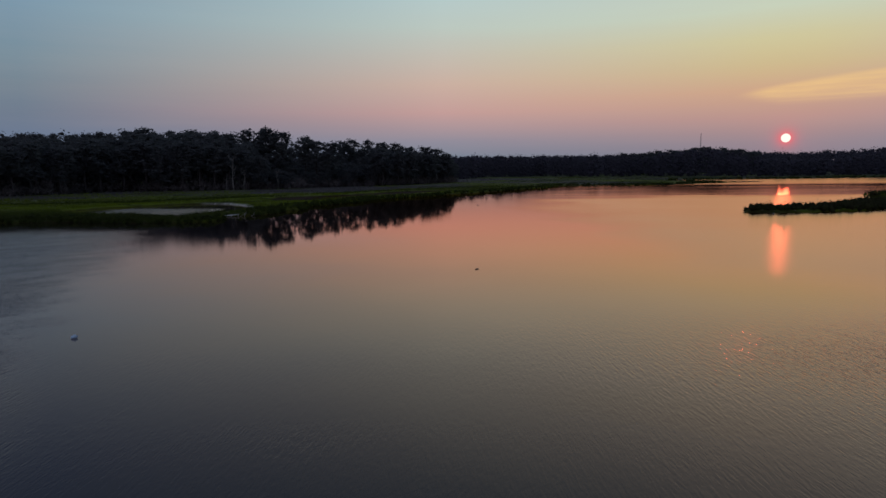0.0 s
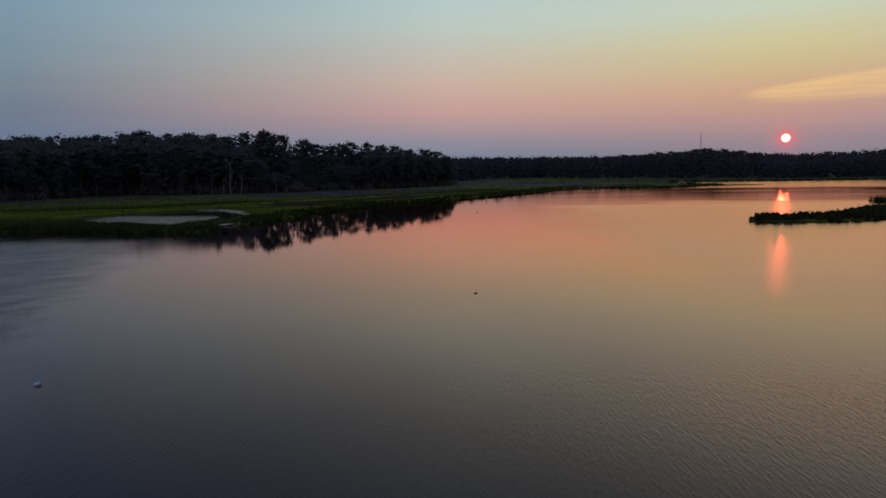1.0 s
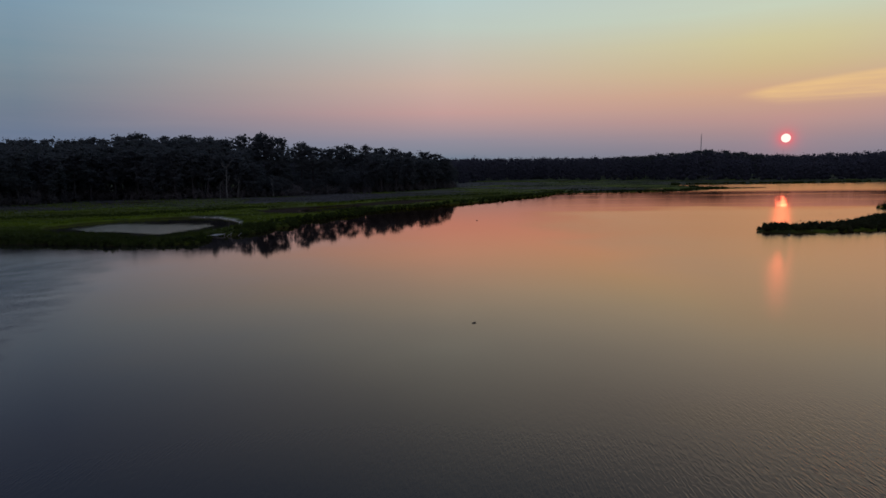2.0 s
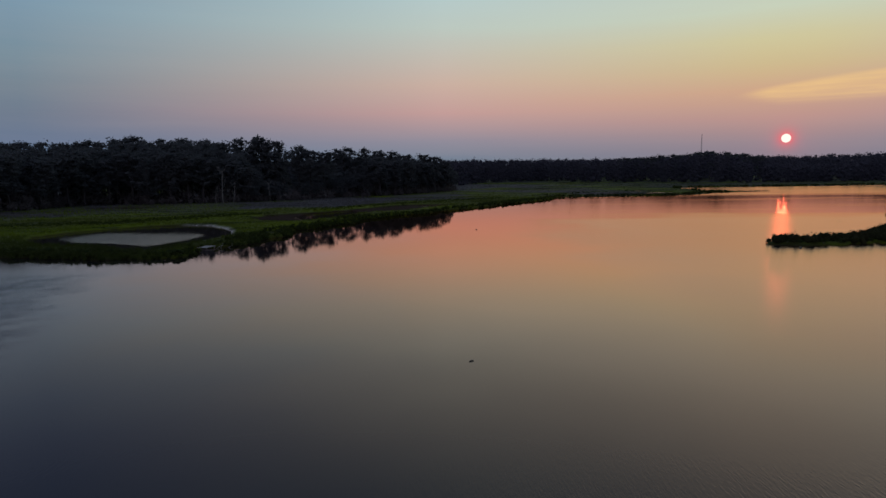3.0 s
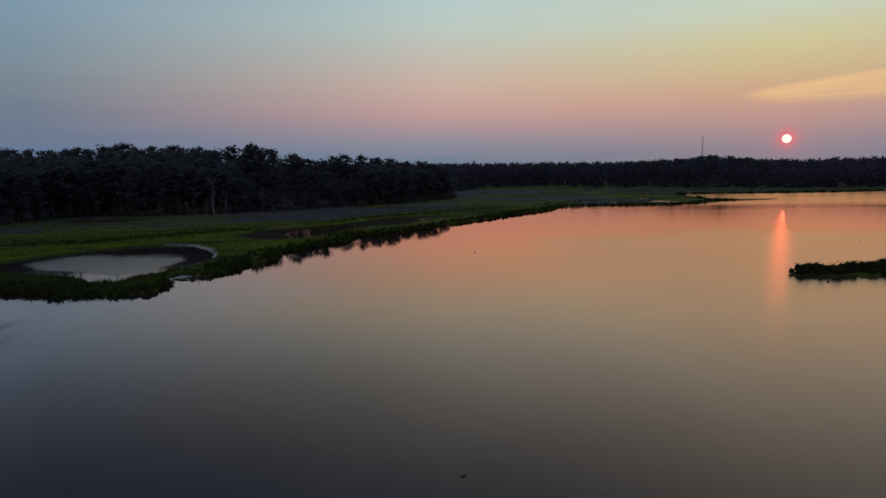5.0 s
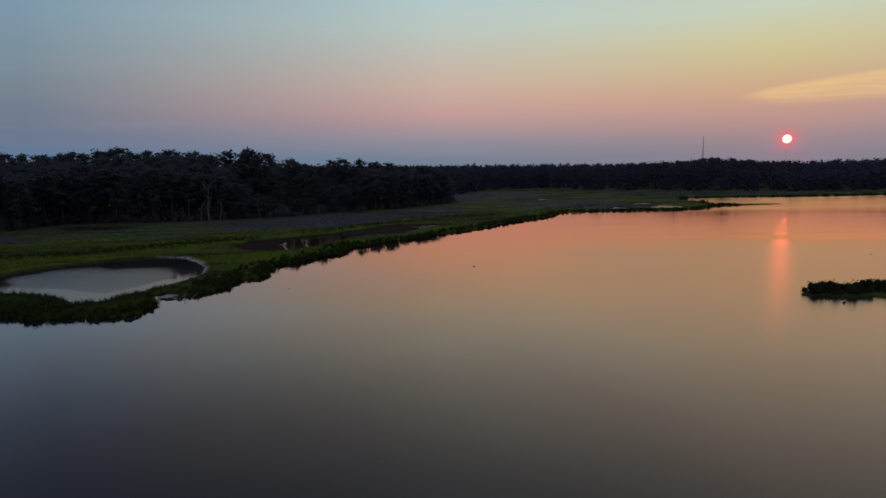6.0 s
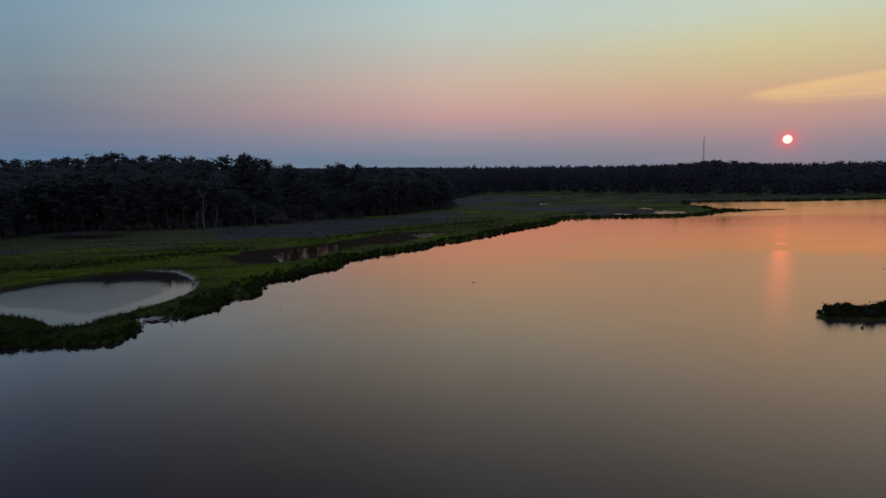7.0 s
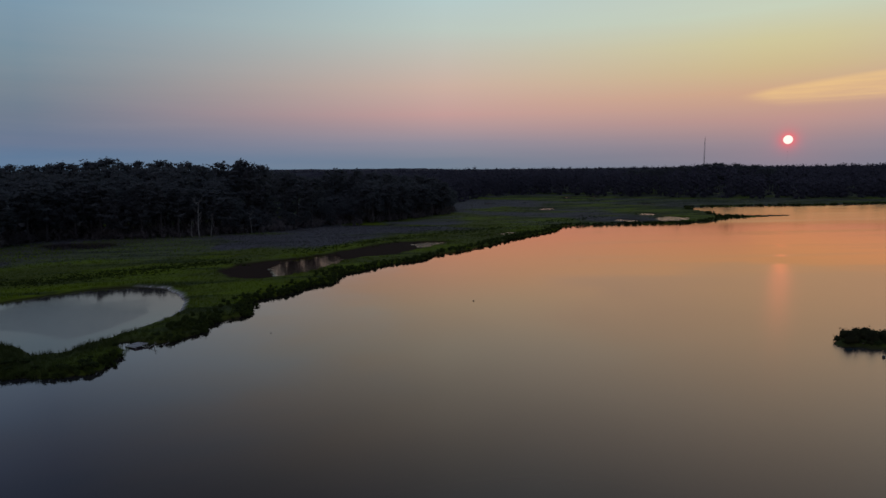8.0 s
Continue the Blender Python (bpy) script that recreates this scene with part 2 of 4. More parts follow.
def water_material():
    """Dark tidal water: a mirror with sunset colour tinted into its gloss, over a slate body, with fine wind ripples in
    drifting patches.
    """
    mat, n, bsdf = material("bay_water")
    pos = n.node("ShaderNodeNewGeometry").outputs["Position"]
    depth = n.noise(pos, 0.03, 3.0)
    ripple = n.noise(n.mapped(pos, (0.34, 0.062, 1.0), -88.0), 1.0, 2.0, 0.5, 0.3)
    cross = n.noise(n.mapped(pos, (0.17, 0.08, 1.0), 58.0), 1.0, 1.0, 0.5, 0.4)
    chop = n.noise(n.mapped(pos, (0.5, 0.10, 1.0), -92.0), 1.0, 1.5, 0.5, 0.25)
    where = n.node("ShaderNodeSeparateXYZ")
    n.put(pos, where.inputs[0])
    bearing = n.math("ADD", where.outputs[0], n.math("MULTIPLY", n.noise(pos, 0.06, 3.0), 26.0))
    reachable = n.span(n.math("ADD", where.outputs[1], n.math("MULTIPLY", where.outputs[0], 0.35)), 13.0, 24.0, 0.4, 1.0, True)
    wind = n.math("MULTIPLY", n.span(bearing, 6.0, 34.0, 0.24, 1.0, True), reachable)
    gust = n.span(n.noise(n.mapped(pos, (1.6, 0.8, 1.0), -20.0), 0.05, 3.0, 0.55), 0.34, 0.68, 0.72, 1.0, True)
    patch = n.span(n.noise(n.mapped(pos, (16.0, 9.0, 1.0), 25.0), 1.0, 3.0, 0.6), 0.47, 0.70, 0.0, 0.42, True)
    shelter = n.node("ShaderNodeAttribute", attribute_name="calm").outputs["Fac"]
    open_water = n.math("SUBTRACT", 1.0, shelter)
    wind = n.math("MULTIPLY", n.math("MAXIMUM", n.math("MULTIPLY", wind, gust), patch), open_water)
    wind = n.math("MAXIMUM", wind, n.span(shelter, 0.0, 0.95, 0.16, 0.025))
    wind = n.math("MULTIPLY", wind, n.math("MULTIPLY", n.span(where.outputs[1], 17.0, 29.0, 0.72, 0.06, True), n.span(where.outputs[1], 60.0, 105.0, 1.0, 0.25, True)))
    # wind-ruffled water ends along a line across the bay; glassy beyond it
    line = n.math("ADD", where.outputs[1], n.math("MULTIPLY", n.noise(n.mapped(pos, (34.0, 22.0, 1.0)), 1.0, 3.0), 34.0))
    ruffle = n.math("MAXIMUM", n.math("ADD", n.span(where.outputs[1], 14.0, 36.0, 0.06, 0.205, True),
                  n.math("SUBTRACT", n.span(where.outputs[1], 58.0, 88.0, 0.0, 0.015, True), n.span(line, 138.0, 152.0, 0.0, 0.145, True))), n.span(where.outputs[1], 185.0, 230.0, 0.0, 0.19, True))
    streak = n.span(n.noise(n.mapped(pos, (70.0, 6.5, 1.0), 3.0), 1.0, 2.0, 0.5), 0.50, 0.64, 0.0, 0.06, True)
    ruffle = n.math("MINIMUM", 0.22, n.math("ADD", ruffle, n.math("MULTIPLY", streak, n.span(where.outputs[1], 112.0, 130.0, 0.0, 1.0, True))))
    east = n.math("MULTIPLY", n.span(bearing, 14.0, 40.0, 0.0, 1.0, True), ruffle)
    side = n.math("ADD", where.outputs[0], n.math("MULTIPLY", where.outputs[1], 0.42))
    cove = n.span(n.math("ADD", side, n.math("MULTIPLY", n.noise(pos, 0.12, 3.0), 10.0)), 3.0, -7.0, 0.0, 1.0, True)
    cove = n.math("MULTIPLY", cove, n.span(where.outputs[1], 55.0, 67.0, 1.0, 0.15, True))
    west = n.math("MULTIPLY", cove, 0.09)
    reach = n.math("MAXIMUM", n.math("MAXIMUM", east, west), 0.07)
    rough = n.math("ADD", 0.045, n.math("MULTIPLY", n.math("MULTIPLY", reach, open_water), n.span(gust, 0.72, 1.0, 0.92, 1.0)))
    flaw = n.span(n.noise(n.mapped(pos, (4.0, 2.5, 1.0), 40.0), 1.0, 5.0, 0.7), 0.40, 0.62, 0.45, 1.0, True)
    wind = n.math("MAXIMUM", wind, n.math("MULTIPLY", n.math("MULTIPLY", cove, flaw), n.math("MULTIPLY", open_water, 0.8)))
    h = n.math("ADD", n.math("MULTIPLY", n.math("SUBTRACT", ripple, 0.5), 0.028), n.math("MULTIPLY", n.math("SUBTRACT", cross, 0.5), 0.014))
    h = n.math("ADD", h, n.math("MULTIPLY", n.math("SUBTRACT", chop, 0.5), 0.032))
    b = n.node("ShaderNodeBump")
    b.inputs["Distance"].default_value = 1.0
    n.put(n.math("MULTIPLY", h, wind), b.inputs["Height"])
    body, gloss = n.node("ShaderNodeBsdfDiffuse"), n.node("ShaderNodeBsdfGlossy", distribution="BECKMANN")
    # Body tone by place balances the reflected hue: bluer west, greener east, dark lee.
    body_tone = n.mix(depth, (0.019, 0.027, 0.047), (0.023, 0.031, 0.050))
    body_tone = n.mix(n.span(bearing, -6.0, 22.0, 0.0, 1.0, True), body_tone, (0.027, 0.043, 0.048))
    n.put(n.mix(shelter, body_tone, (0.018, 0.015, 0.015)), body.inputs["Color"])
    # Sunset warmth of the reflection is tinted in by place, stronger farther out.
    sunset_tint = n.mix(n.span(where.outputs[1], 40.0, 95.0, 0.0, 1.0, True), (1.0, 0.675, 0.52), (1.0, 0.62, 0.45))
    n.put(n.mix(n.span(bearing, -22.0, 14.0, 0.0, 1.0, True), (0.92, 0.79, 0.79), sunset_tint), gloss.inputs["Color"])
    n.put(rough, gloss.inputs["Roughness"])
    facing = n.node("ShaderNodeLayerWeight")
    facing.inputs["Blend"].default_value = 0.5
    for node in (gloss, facing):
        n.put(b.outputs[0], node.inputs["Normal"])
    # Reflected brightness is put in by place too: dimmer west and near.
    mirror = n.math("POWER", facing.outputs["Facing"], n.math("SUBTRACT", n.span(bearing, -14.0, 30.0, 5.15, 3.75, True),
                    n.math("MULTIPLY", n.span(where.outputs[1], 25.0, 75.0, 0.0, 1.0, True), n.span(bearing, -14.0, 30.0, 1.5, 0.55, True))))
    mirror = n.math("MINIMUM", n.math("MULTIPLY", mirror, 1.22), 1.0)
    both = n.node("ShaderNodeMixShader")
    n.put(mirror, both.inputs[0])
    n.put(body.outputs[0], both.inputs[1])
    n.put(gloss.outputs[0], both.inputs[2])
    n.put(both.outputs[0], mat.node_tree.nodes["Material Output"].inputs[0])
    mat.node_tree.nodes.remove(bsdf)
    return mat


def pond_material(name, low, high, shine, rough, ior=2.3):
    """Still, shallow pond water over grey mud: glassy at its edge, faintly ruffled in the middle."""
    mat, n, bsdf = material(name)
    pos = n.node("ShaderNodeNewGeometry").outputs["Position"]
    ruffled = n.node("ShaderNodeAttribute", attribute_name="ruffled").outputs["Fac"]
    ripple = n.math("SUBTRACT", n.noise(n.mapped(pos, (0.5, 0.2, 1.0), -20.0), 1.0, 2.0), 0.5)
    b = n.node("ShaderNodeBump")
    b.inputs["Distance"].default_value = 1.0
    n.put(n.math("MULTIPLY", ripple, n.span(ruffled, 0.0, 1.0, 0.0012, 0.02)), b.inputs["Height"])
    body, gloss = n.node("ShaderNodeBsdfDiffuse"), n.node("ShaderNodeBsdfGlossy")
    n.put(n.mix(n.noise(pos, 0.15, 3.0), low, high), body.inputs["Color"])
    gloss.inputs["Color"].default_value = (*shine, 1.0)
    n.put(n.span(ruffled, 0.0, 1.0, 0.04, rough), gloss.inputs["Roughness"])
    fres = n.node("ShaderNodeFresnel")
    fres.inputs["IOR"].default_value = ior
    for node in (gloss, fres):
        n.put(b.outputs[0], node.inputs["Normal"])
    both = n.node("ShaderNodeMixShader")
    n.put(fres.outputs[0], both.inputs[0])
    n.put(body.outputs[0], both.inputs[1])
    n.put(gloss.outputs[0], both.inputs[2])
    n.put(both.outputs[0], mat.node_tree.nodes["Material Output"].inputs[0])
    mat.node_tree.nodes.remove(bsdf)
    return mat


def plain(name, colour, rough=0.5, metal=0.0):
    mat, n, bsdf = material(name, rough, metal)
    at = n.node("ShaderNodeTexCoord").outputs["Object"]
    g = n.noise(at, 9.0, 4.0)
    n.put(n.mix(n.span(g, 0.4, 0.7, 0.0, 0.5), colour, tuple(c * 0.55 for c in colour)), bsdf.inputs["Base Color"])
    return mat


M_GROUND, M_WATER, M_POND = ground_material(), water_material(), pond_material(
    "pond_water", (0.022, 0.020, 0.020), (0.032, 0.029, 0.028), (1.0, 0.86, 0.80), 0.17)
M_PALEPOOL = pond_material("pale_pool_water", (0.05, 0.046, 0.046), (0.07, 0.066, 0.066), (1.0, 1.0, 1.0), 0.10, 3.4)
M_MUDPOOL = pond_material("mud_pool_water", (0.018, 0.011, 0.009), (0.026, 0.016, 0.013), (1.0, 0.84, 0.74), 0.2, 3.4)
M_BUOY = plain("cloudy_plastic", (0.36, 0.50, 0.64), 0.3)
M_CAP = plain("blue_plastic", (0.06, 0.13, 0.32), 0.4)
M_DARKFLOAT = plain("wet_dark_wood", (0.03, 0.026, 0.024), 0.4)
M_STEEL = plain("galvanised_steel", (0.22, 0.22, 0.23), 0.5, 0.6)

# ---- tools for meshes ----
rng = np.random.default_rng(7)
TABLE = rng.random((256, 256))


def vnoise(x, y):
    """Smooth value noise on the plan, 0 to 1."""
    x, y = np.asarray(x, float), np.asarray(y, float)
    xi, yi = np.floor(x).astype(int), np.floor(y).astype(int)
    u, v = x - xi, y - yi
    u, v = u * u * (3 - 2 * u), v * v * (3 - 2 * v)
    a, b = TABLE[xi % 256, yi % 256], TABLE[(xi + 1) % 256, yi % 256]
    c, d = TABLE[xi % 256, (yi + 1) % 256], TABLE[(xi + 1) % 256, (yi + 1) % 256]
    return (a * (1 - u) + b * u) * (1 - v) + (c * (1 - u) + d * u) * v


def fbm(x, y):
    return (vnoise(x, y) + 0.5 * vnoise(2.1 * x + 17, 2.1 * y + 5) + 0.25 * vnoise(4.3 * x + 3, 4.3 * y + 31)) / 1.75


def mesh_of(name, verts, faces, smooth=True):
    """A mesh from arrays; faces is one array, or several, of equal-sided faces."""
    faces = [np.asarray(f) for f in (faces if isinstance(faces, list) else [faces])]
    me = bpy.data.meshes.new(name)
    loops = np.concatenate([f.ravel() for f in faces]).astype(np.int32)
    sizes = np.concatenate([np.full(len(f), f.shape[1]) for f in faces])
    starts = np.concatenate([[0], np.cumsum(sizes)[:-1]]).astype(np.int32)
    me.vertices.add(len(verts))
    me.vertices.foreach_set("co", np.asarray(verts, np.float32).ravel())
    me.loops.add(len(loops))
    me.loops.foreach_set("vertex_index", loops)
    me.polygons.add(len(starts))
    me.polygons.foreach_set("loop_start", starts)
    me.polygons.foreach_set("use_smooth", np.full(len(starts), smooth))
    me.update(calc_edges=True)
    return me


def part(name, me, mat, parent=None, label=""):
    ob = new(name, me)
    me.materials.append(mat)
    ob.parent = parent
    return tagged(ob, label)


class Soup:
    """Gathers many small pieces, of triangles and quads, for one mesh."""

    def __init__(self):
        self.v, self.q, self.t, self.n = [], [], [], 0

    def add(self, v, f):
        v, f = np.asarray(v, float), np.asarray(f)
        self.v.append(v)
        (self.q if f.shape[1] == 4 else self.t).append(f + self.n)
        self.n += len(v)

    def mesh(self, name, smooth=True):
        faces = [np.concatenate(k) for k in (self.q, self.t) if k]
        return mesh_of(name, np.concatenate(self.v), faces, smooth)


def tube(points, radii, sides=7):
    """A tapered limb along points, closed at its ends."""
    p = np.asarray(points, float)
    d = np.gradient(p, axis=0)
    d /= np.linalg.norm(d, axis=1)[:, None] + 1e-9
    ref = np.where(np.abs(d[:, 2:3]) > 0.8, [[1.0, 0, 0]], [[0, 0, 1.0]])
    a = np.cross(d, ref)
    a /= np.linalg.norm(a, axis=1)[:, None] + 1e-9
    b = np.cross(d, a)
    th = np.arange(sides) * 2 * np.pi / sides
    ring = a[:, None] * np.cos(th)[None, :, None] + b[:, None] * np.sin(th)[None, :, None]
    v = (p[:, None] + ring * np.asarray(radii)[:, None, None]).reshape(-1, 3)
    v = np.vstack([v, p[:1], p[-1:]])
    i, j = np.meshgrid(np.arange(len(p) - 1), np.arange(sides), indexing="ij")
    k = (j + 1) % sides
    quads = np.stack([i * sides + j, i * sides + k, (i + 1) * sides + k, (i + 1) * sides + j], -1).reshape(-1, 4)
    s, e, last = np.arange(sides), len(v) - 1, (len(p) - 1) * sides
    caps = np.vstack([np.stack([(s + 1) % sides, s, np.full(sides, e - 1)], 1),
                      np.stack([last + s, last + (s + 1) % sides, np.full(sides, e)], 1)])
    return v, quads, caps


def add_tube(soup, points, radii, sides=7):
    v, quads, caps = tube(points, radii, sides)
    n = soup.n
    soup.add(v, quads)
    soup.t.append(caps + n)


def ball(sub):
    bm = bmesh.new()
    bmesh.ops.create_icosphere(bm, subdivisions=sub, radius=1.0)
    v = np.array([x.co[:] for x in bm.verts])
    f = np.array([[x.index for x in y.verts] for y in bm.faces])
    bm.free()
    return v, f


BALL0, BALL1 = ball(1), ball(2)


def blob(soup, r, centre, size, shape=BALL1, rough=0.25):
    v, f = shape
    soup.add(v * (1 + rough * (r.random((len(v), 1)) * 2 - 1)) * np.asarray(size) + centre, f)


def leaves(soup, r, centre, size, count, leaf, shell=0.55):
    """Small ragged leaf sprays, spread through the outer part of an ellipsoid."""
    d = r.normal(size=(count, 3))
    d /= np.linalg.norm(d, axis=1)[:, None]
    c = centre + d * (shell + (1.0 - shell) * r.random((count, 1))) * np.asarray(size)
    a = r.normal(size=(count, 3))
    a /= np.linalg.norm(a, axis=1)[:, None]
    b = np.cross(a, r.normal(size=(count, 3)))
    b /= np.linalg.norm(b, axis=1)[:, None] + 1e-9
    s = leaf * (0.55 + 0.9 * r.random((count, 1)))
    w = s * (0.35 + 0.4 * r.random((count, 1)))
    v = np.stack([c - a * s, c + b * w - a * s * 0.1, c + a * s, c - b * w + a * s * 0.15], 1).reshape(-1, 3)
    soup.add(v, np.arange(count * 4).reshape(-1, 4))


def inside(px, py, poly):
    """Signed distance to a polygon on the plan, positive inside."""
    q = np.asarray(poly, float)
    best, odd = np.full(px.shape, 1e18), np.zeros(px.shape, bool)
    for (x0, y0), (x1, y1) in zip(q, np.roll(q, -1, 0)):
        ex, ey = x1 - x0, y1 - y0
        k = np.clip(((px - x0) * ex + (py - y0) * ey) / (ex * ex + ey * ey), 0, 1)
        best = np.minimum(best, (px - x0 - k * ex) ** 2 + (py - y0 - k * ey) ** 2)
        odd ^= ((y0 > py) != (y1 > py)) & (px < x0 + (py - y0) * ex / (ey if ey else 1e-9))
    return np.where(odd, 1, -1) * np.sqrt(best)


# ---- the plan: shores, ponds, woods (metres) ----
SHORE = [(-4000, 150), (-600, 95), (-300, 84), (-120, 78), (-75, 78), (-55, 75.2), (-44, 74.6), (-36, 72.9), (-30, 72.8), (-27.6, 75.2),
         (-28.8, 80), (-28.4, 83), (-26, 84.5), (-24.5, 88), (-24.6, 92), (-22, 96), (-23, 101), (-22.8, 105), (-20, 109),
         (-18.5, 114), (-15.4, 117.5), (-15.2, 125), (-12, 129.5), (-9, 135), (-3, 141), (1.2, 149), (7.2, 155), (12.8, 164.5),
         (19.6, 177.5), (27.5, 187.5), (35, 199), (38.5, 211), (57, 214), (78, 216.5), (89, 222), (100, 234.5), (102, 243),
         (107, 263), (106, 282), (112, 296), (134, 300), (160, 301), (188, 305), (212, 311), (300, 325), (600, 350), (4000, 500),
         (4000, 4500), (-4000, 4500)]
ISLAND = [(39.0, 82.4), (40.2, 80.4), (43.2, 79.3), (48, 79.1), (53, 80.4), (64, 84.7), (80, 89.2), (105, 95.2), (125, 109.2), (112, 125.2),
          (96, 127.2), (84.5, 124.2), (83.5, 120.7), (88, 117.2), (80, 109.2), (70, 101.2), (60, 91.2), (52, 86.2), (45, 84.6)]
POND_BIG = [(-60, 97), (-57.5, 106), (-54, 110), (-50, 114), (-45, 115.3), (-40, 113.5), (-36, 108.5), (-33, 103.5), (-31.4, 98), (-31.6, 93),
            (-32.4, 89), (-33.6, 85.5), (-34.6, 83), (-35.0, 80.2), (-37.2, 79.6), (-39, 81.6), (-40.5, 82.6), (-45, 85), (-51, 86), (-57, 91)]
MUD_FLAT = [(-38, 128), (-37.4, 136), (-33, 141), (-27, 145), (-22, 153), (-16, 164), (-10, 172), (-3, 172.5), (4, 171.5), (0, 163), (-4, 156),
            (-8, 147), (-14.5, 144.5), (-18.5, 137), (-20.5, 129), (-24, 123), (-28, 119.5), (-33, 121)]
POND_LONG = [(-26, 124), (-29.5, 132), (-30, 141), (-25, 148), (-20, 149.5), (-17.6, 138), (-20.2, 129.5), (-24, 124)]
POND_EAST = [(-5.8, 167), (-4, 171), (4, 170.6), (0.5, 164.5), (-2.8, 158.5)]
POOLS = [[(10.2, 182), (16, 190), (25.4, 198.5), (25, 194), (17.6, 186.5), (11.5, 181)],
         [(-97, 168.5), (-95, 175.5), (-82, 175.5), (-76, 170), (-77.5, 162), (-87, 160.5)],
         [(42, 290), (46, 303), (51, 301), (50, 292), (45.5, 285.5)],
         [(74, 251), (79.5, 265), (84, 259), (80, 250.5)],
         [(73, 224.5), (76, 238), (83.5, 248), (89, 240), (86, 231), (79, 225)],
         [(58.5, 231), (62.6, 236), (68, 230), (65, 219), (61.5, 224)],
         [(22, 334), (23, 352), (27, 350), (26, 335)],
         [(0, 284), (1, 297), (6, 298), (6, 286)],
         [(74, 392), (76, 412), (82, 408), (81, 393)],
         [(84, 364), (85, 382), (91, 380), (90, 365)],
         [(94, 405), (95, 424), (102, 420), (101, 406)],
         [(99, 320), (100, 336), (105, 334), (104, 321)],
         [(-31, 214), (-30.5, 222), (-14, 222), (-15, 214)],
         [(-28, 178.5), (-26.6, 181.5), (-20.8, 183), (-21.6, 180)]]
LEE = [(-90, 71), (-45, 71), (-29, 68), (-22, 52), (-15, 40), (-6, 41), (0, 58), (8, 95), (18, 140), (32, 185), (44, 222), (-10, 225), (-50, 150), (-60, 100), (-110, 90)]
BAR = [(97, 234), (112, 239), (129, 245.5), (128, 248), (110, 247), (98, 243)]
CREEK = [(-32.5, 84.5), (-31, 85.3), (-28.6, 83.6), (-28, 81.5), (-29.2, 81)]
WOODS_NEAR = [(-500, 105), (-160, 128), (-105, 146), (-99, 158), (-102, 170), (-97, 180), (-76, 182), (-66, 185), (-46, 198), (-33, 217), (-16, 231), (-2, 254), (4, 262),
              (6, 285), (2, 330), (-20, 430), (-500, 430)]
WOODS_FAR = [(-260, 432), (-22, 432), (2, 332), (8, 345), (26, 415), (66, 445), (112, 405), (140, 384), (160, 362), (205, 356), (245, 362), (330, 380), (900, 430),
             (900, 1000), (-260, 1000)]


def land(px, py):
    """Signed distance from the water's edge, positive on land; and to the big pond's edge."""
    jag = (fbm(px * 0.9, py * 0.9) - 0.5) * 1.5 + (fbm(px * 0.25 + 9, py * 0.25) - 0.5) * 1.6
    s = np.maximum(inside(px, py, SHORE), inside(px, py, ISLAND)) + jag
    s = np.maximum(s, np.minimum(inside(px, py, BAR), 0.1) + 0.22 + 0.05 * jag)
    big = inside(px, py, POND_BIG) + 0.4 * jag
    s = np.minimum(s, -big)
    for pool in POOLS + [CREEK, POND_LONG, POND_EAST]:
        s = np.minimum(s, -(inside(px, py, pool) + 1.1 * jag - 0.5))
    return s, big


def dryness(px, py):
    """1 in the grey rush belt before the woods, 0 on the green cordgrass."""
    edge = np.interp(px, [-300, -77, -71, -52, -46, -27, -11, 5, 30, 60, 110], [118, 130, 136, 141, 153, 159, 188, 196, 214, 222, 240])
    d = py - edge + (fbm(px * 0.06, py * 0.06) - 0.5) * 26
    belt = np.clip(d / 9 + 0.5, 0, 1)
    patchy = np.clip((fbm(px * 0.03 + 40, py * 0.045 + 0.4 * px * 0.03) - 0.49) * 8 + 0.5, 0, 1)
    return belt * np.where(py > 205, patchy, np.clip(0.45 + patchy, 0, 1)) * np.interp(px, [60, 130], [1.0, 0.55])


def ground_height(px, py):
    s, big = land(px, py)
    k = np.clip((s + 0.9) / 1.5, 0, 1)
    z = -1.1 + 1.38 * k * k * (3 - 2 * k)
    z += np.clip(s, 0, 12) / 12 * 0.25 * fbm(px * 0.3, py * 0.3)
    flat = np.clip((inside(px, py, MUD_FLAT) + fbm(px * 0.6, py * 0.6)) / 1.2, 0, 1)
    z = np.where(s > 0, np.minimum(z, 0.05 + 0.5 * (1 - flat)), z)
    return z, s, big


def steps(a, b, fine_a, fine_b, fine, grow):
    """Grid lines: fine in the middle, wider outwards."""
    out, x = [], fine_a
    while x > a:
        x -= fine + grow * (fine_a - x) * (1 if fine_a - x < 200 else 3)
        out.append(max(x, a))
    out = out[::-1] + list(np.arange(fine_a, fine_b, fine))
    x = fine_b
    while x < b:
        out.append(x)
        x += fine + grow * (x - fine_b) * (1 if x - fine_b < 200 else 3)
    return np.array(out + [b])


def sheet(name, gx, gy, gz):
    nx, ny = gx.shape
    i, j = np.meshgrid(np.arange(nx - 1), np.arange(ny - 1), indexing="ij")
    f = np.stack([i * ny + j, (i + 1) * ny + j, (i + 1) * ny + j + 1, i * ny + j + 1], -1).reshape(-1, 4)
    return mesh_of(name, np.stack([gx, gy, gz], -1).reshape(-1, 3), f)


def attribute(me, name, values):
    me.attributes.new(name, "FLOAT", "POINT").data.foreach_set("value", np.asarray(values, np.float32).ravel())


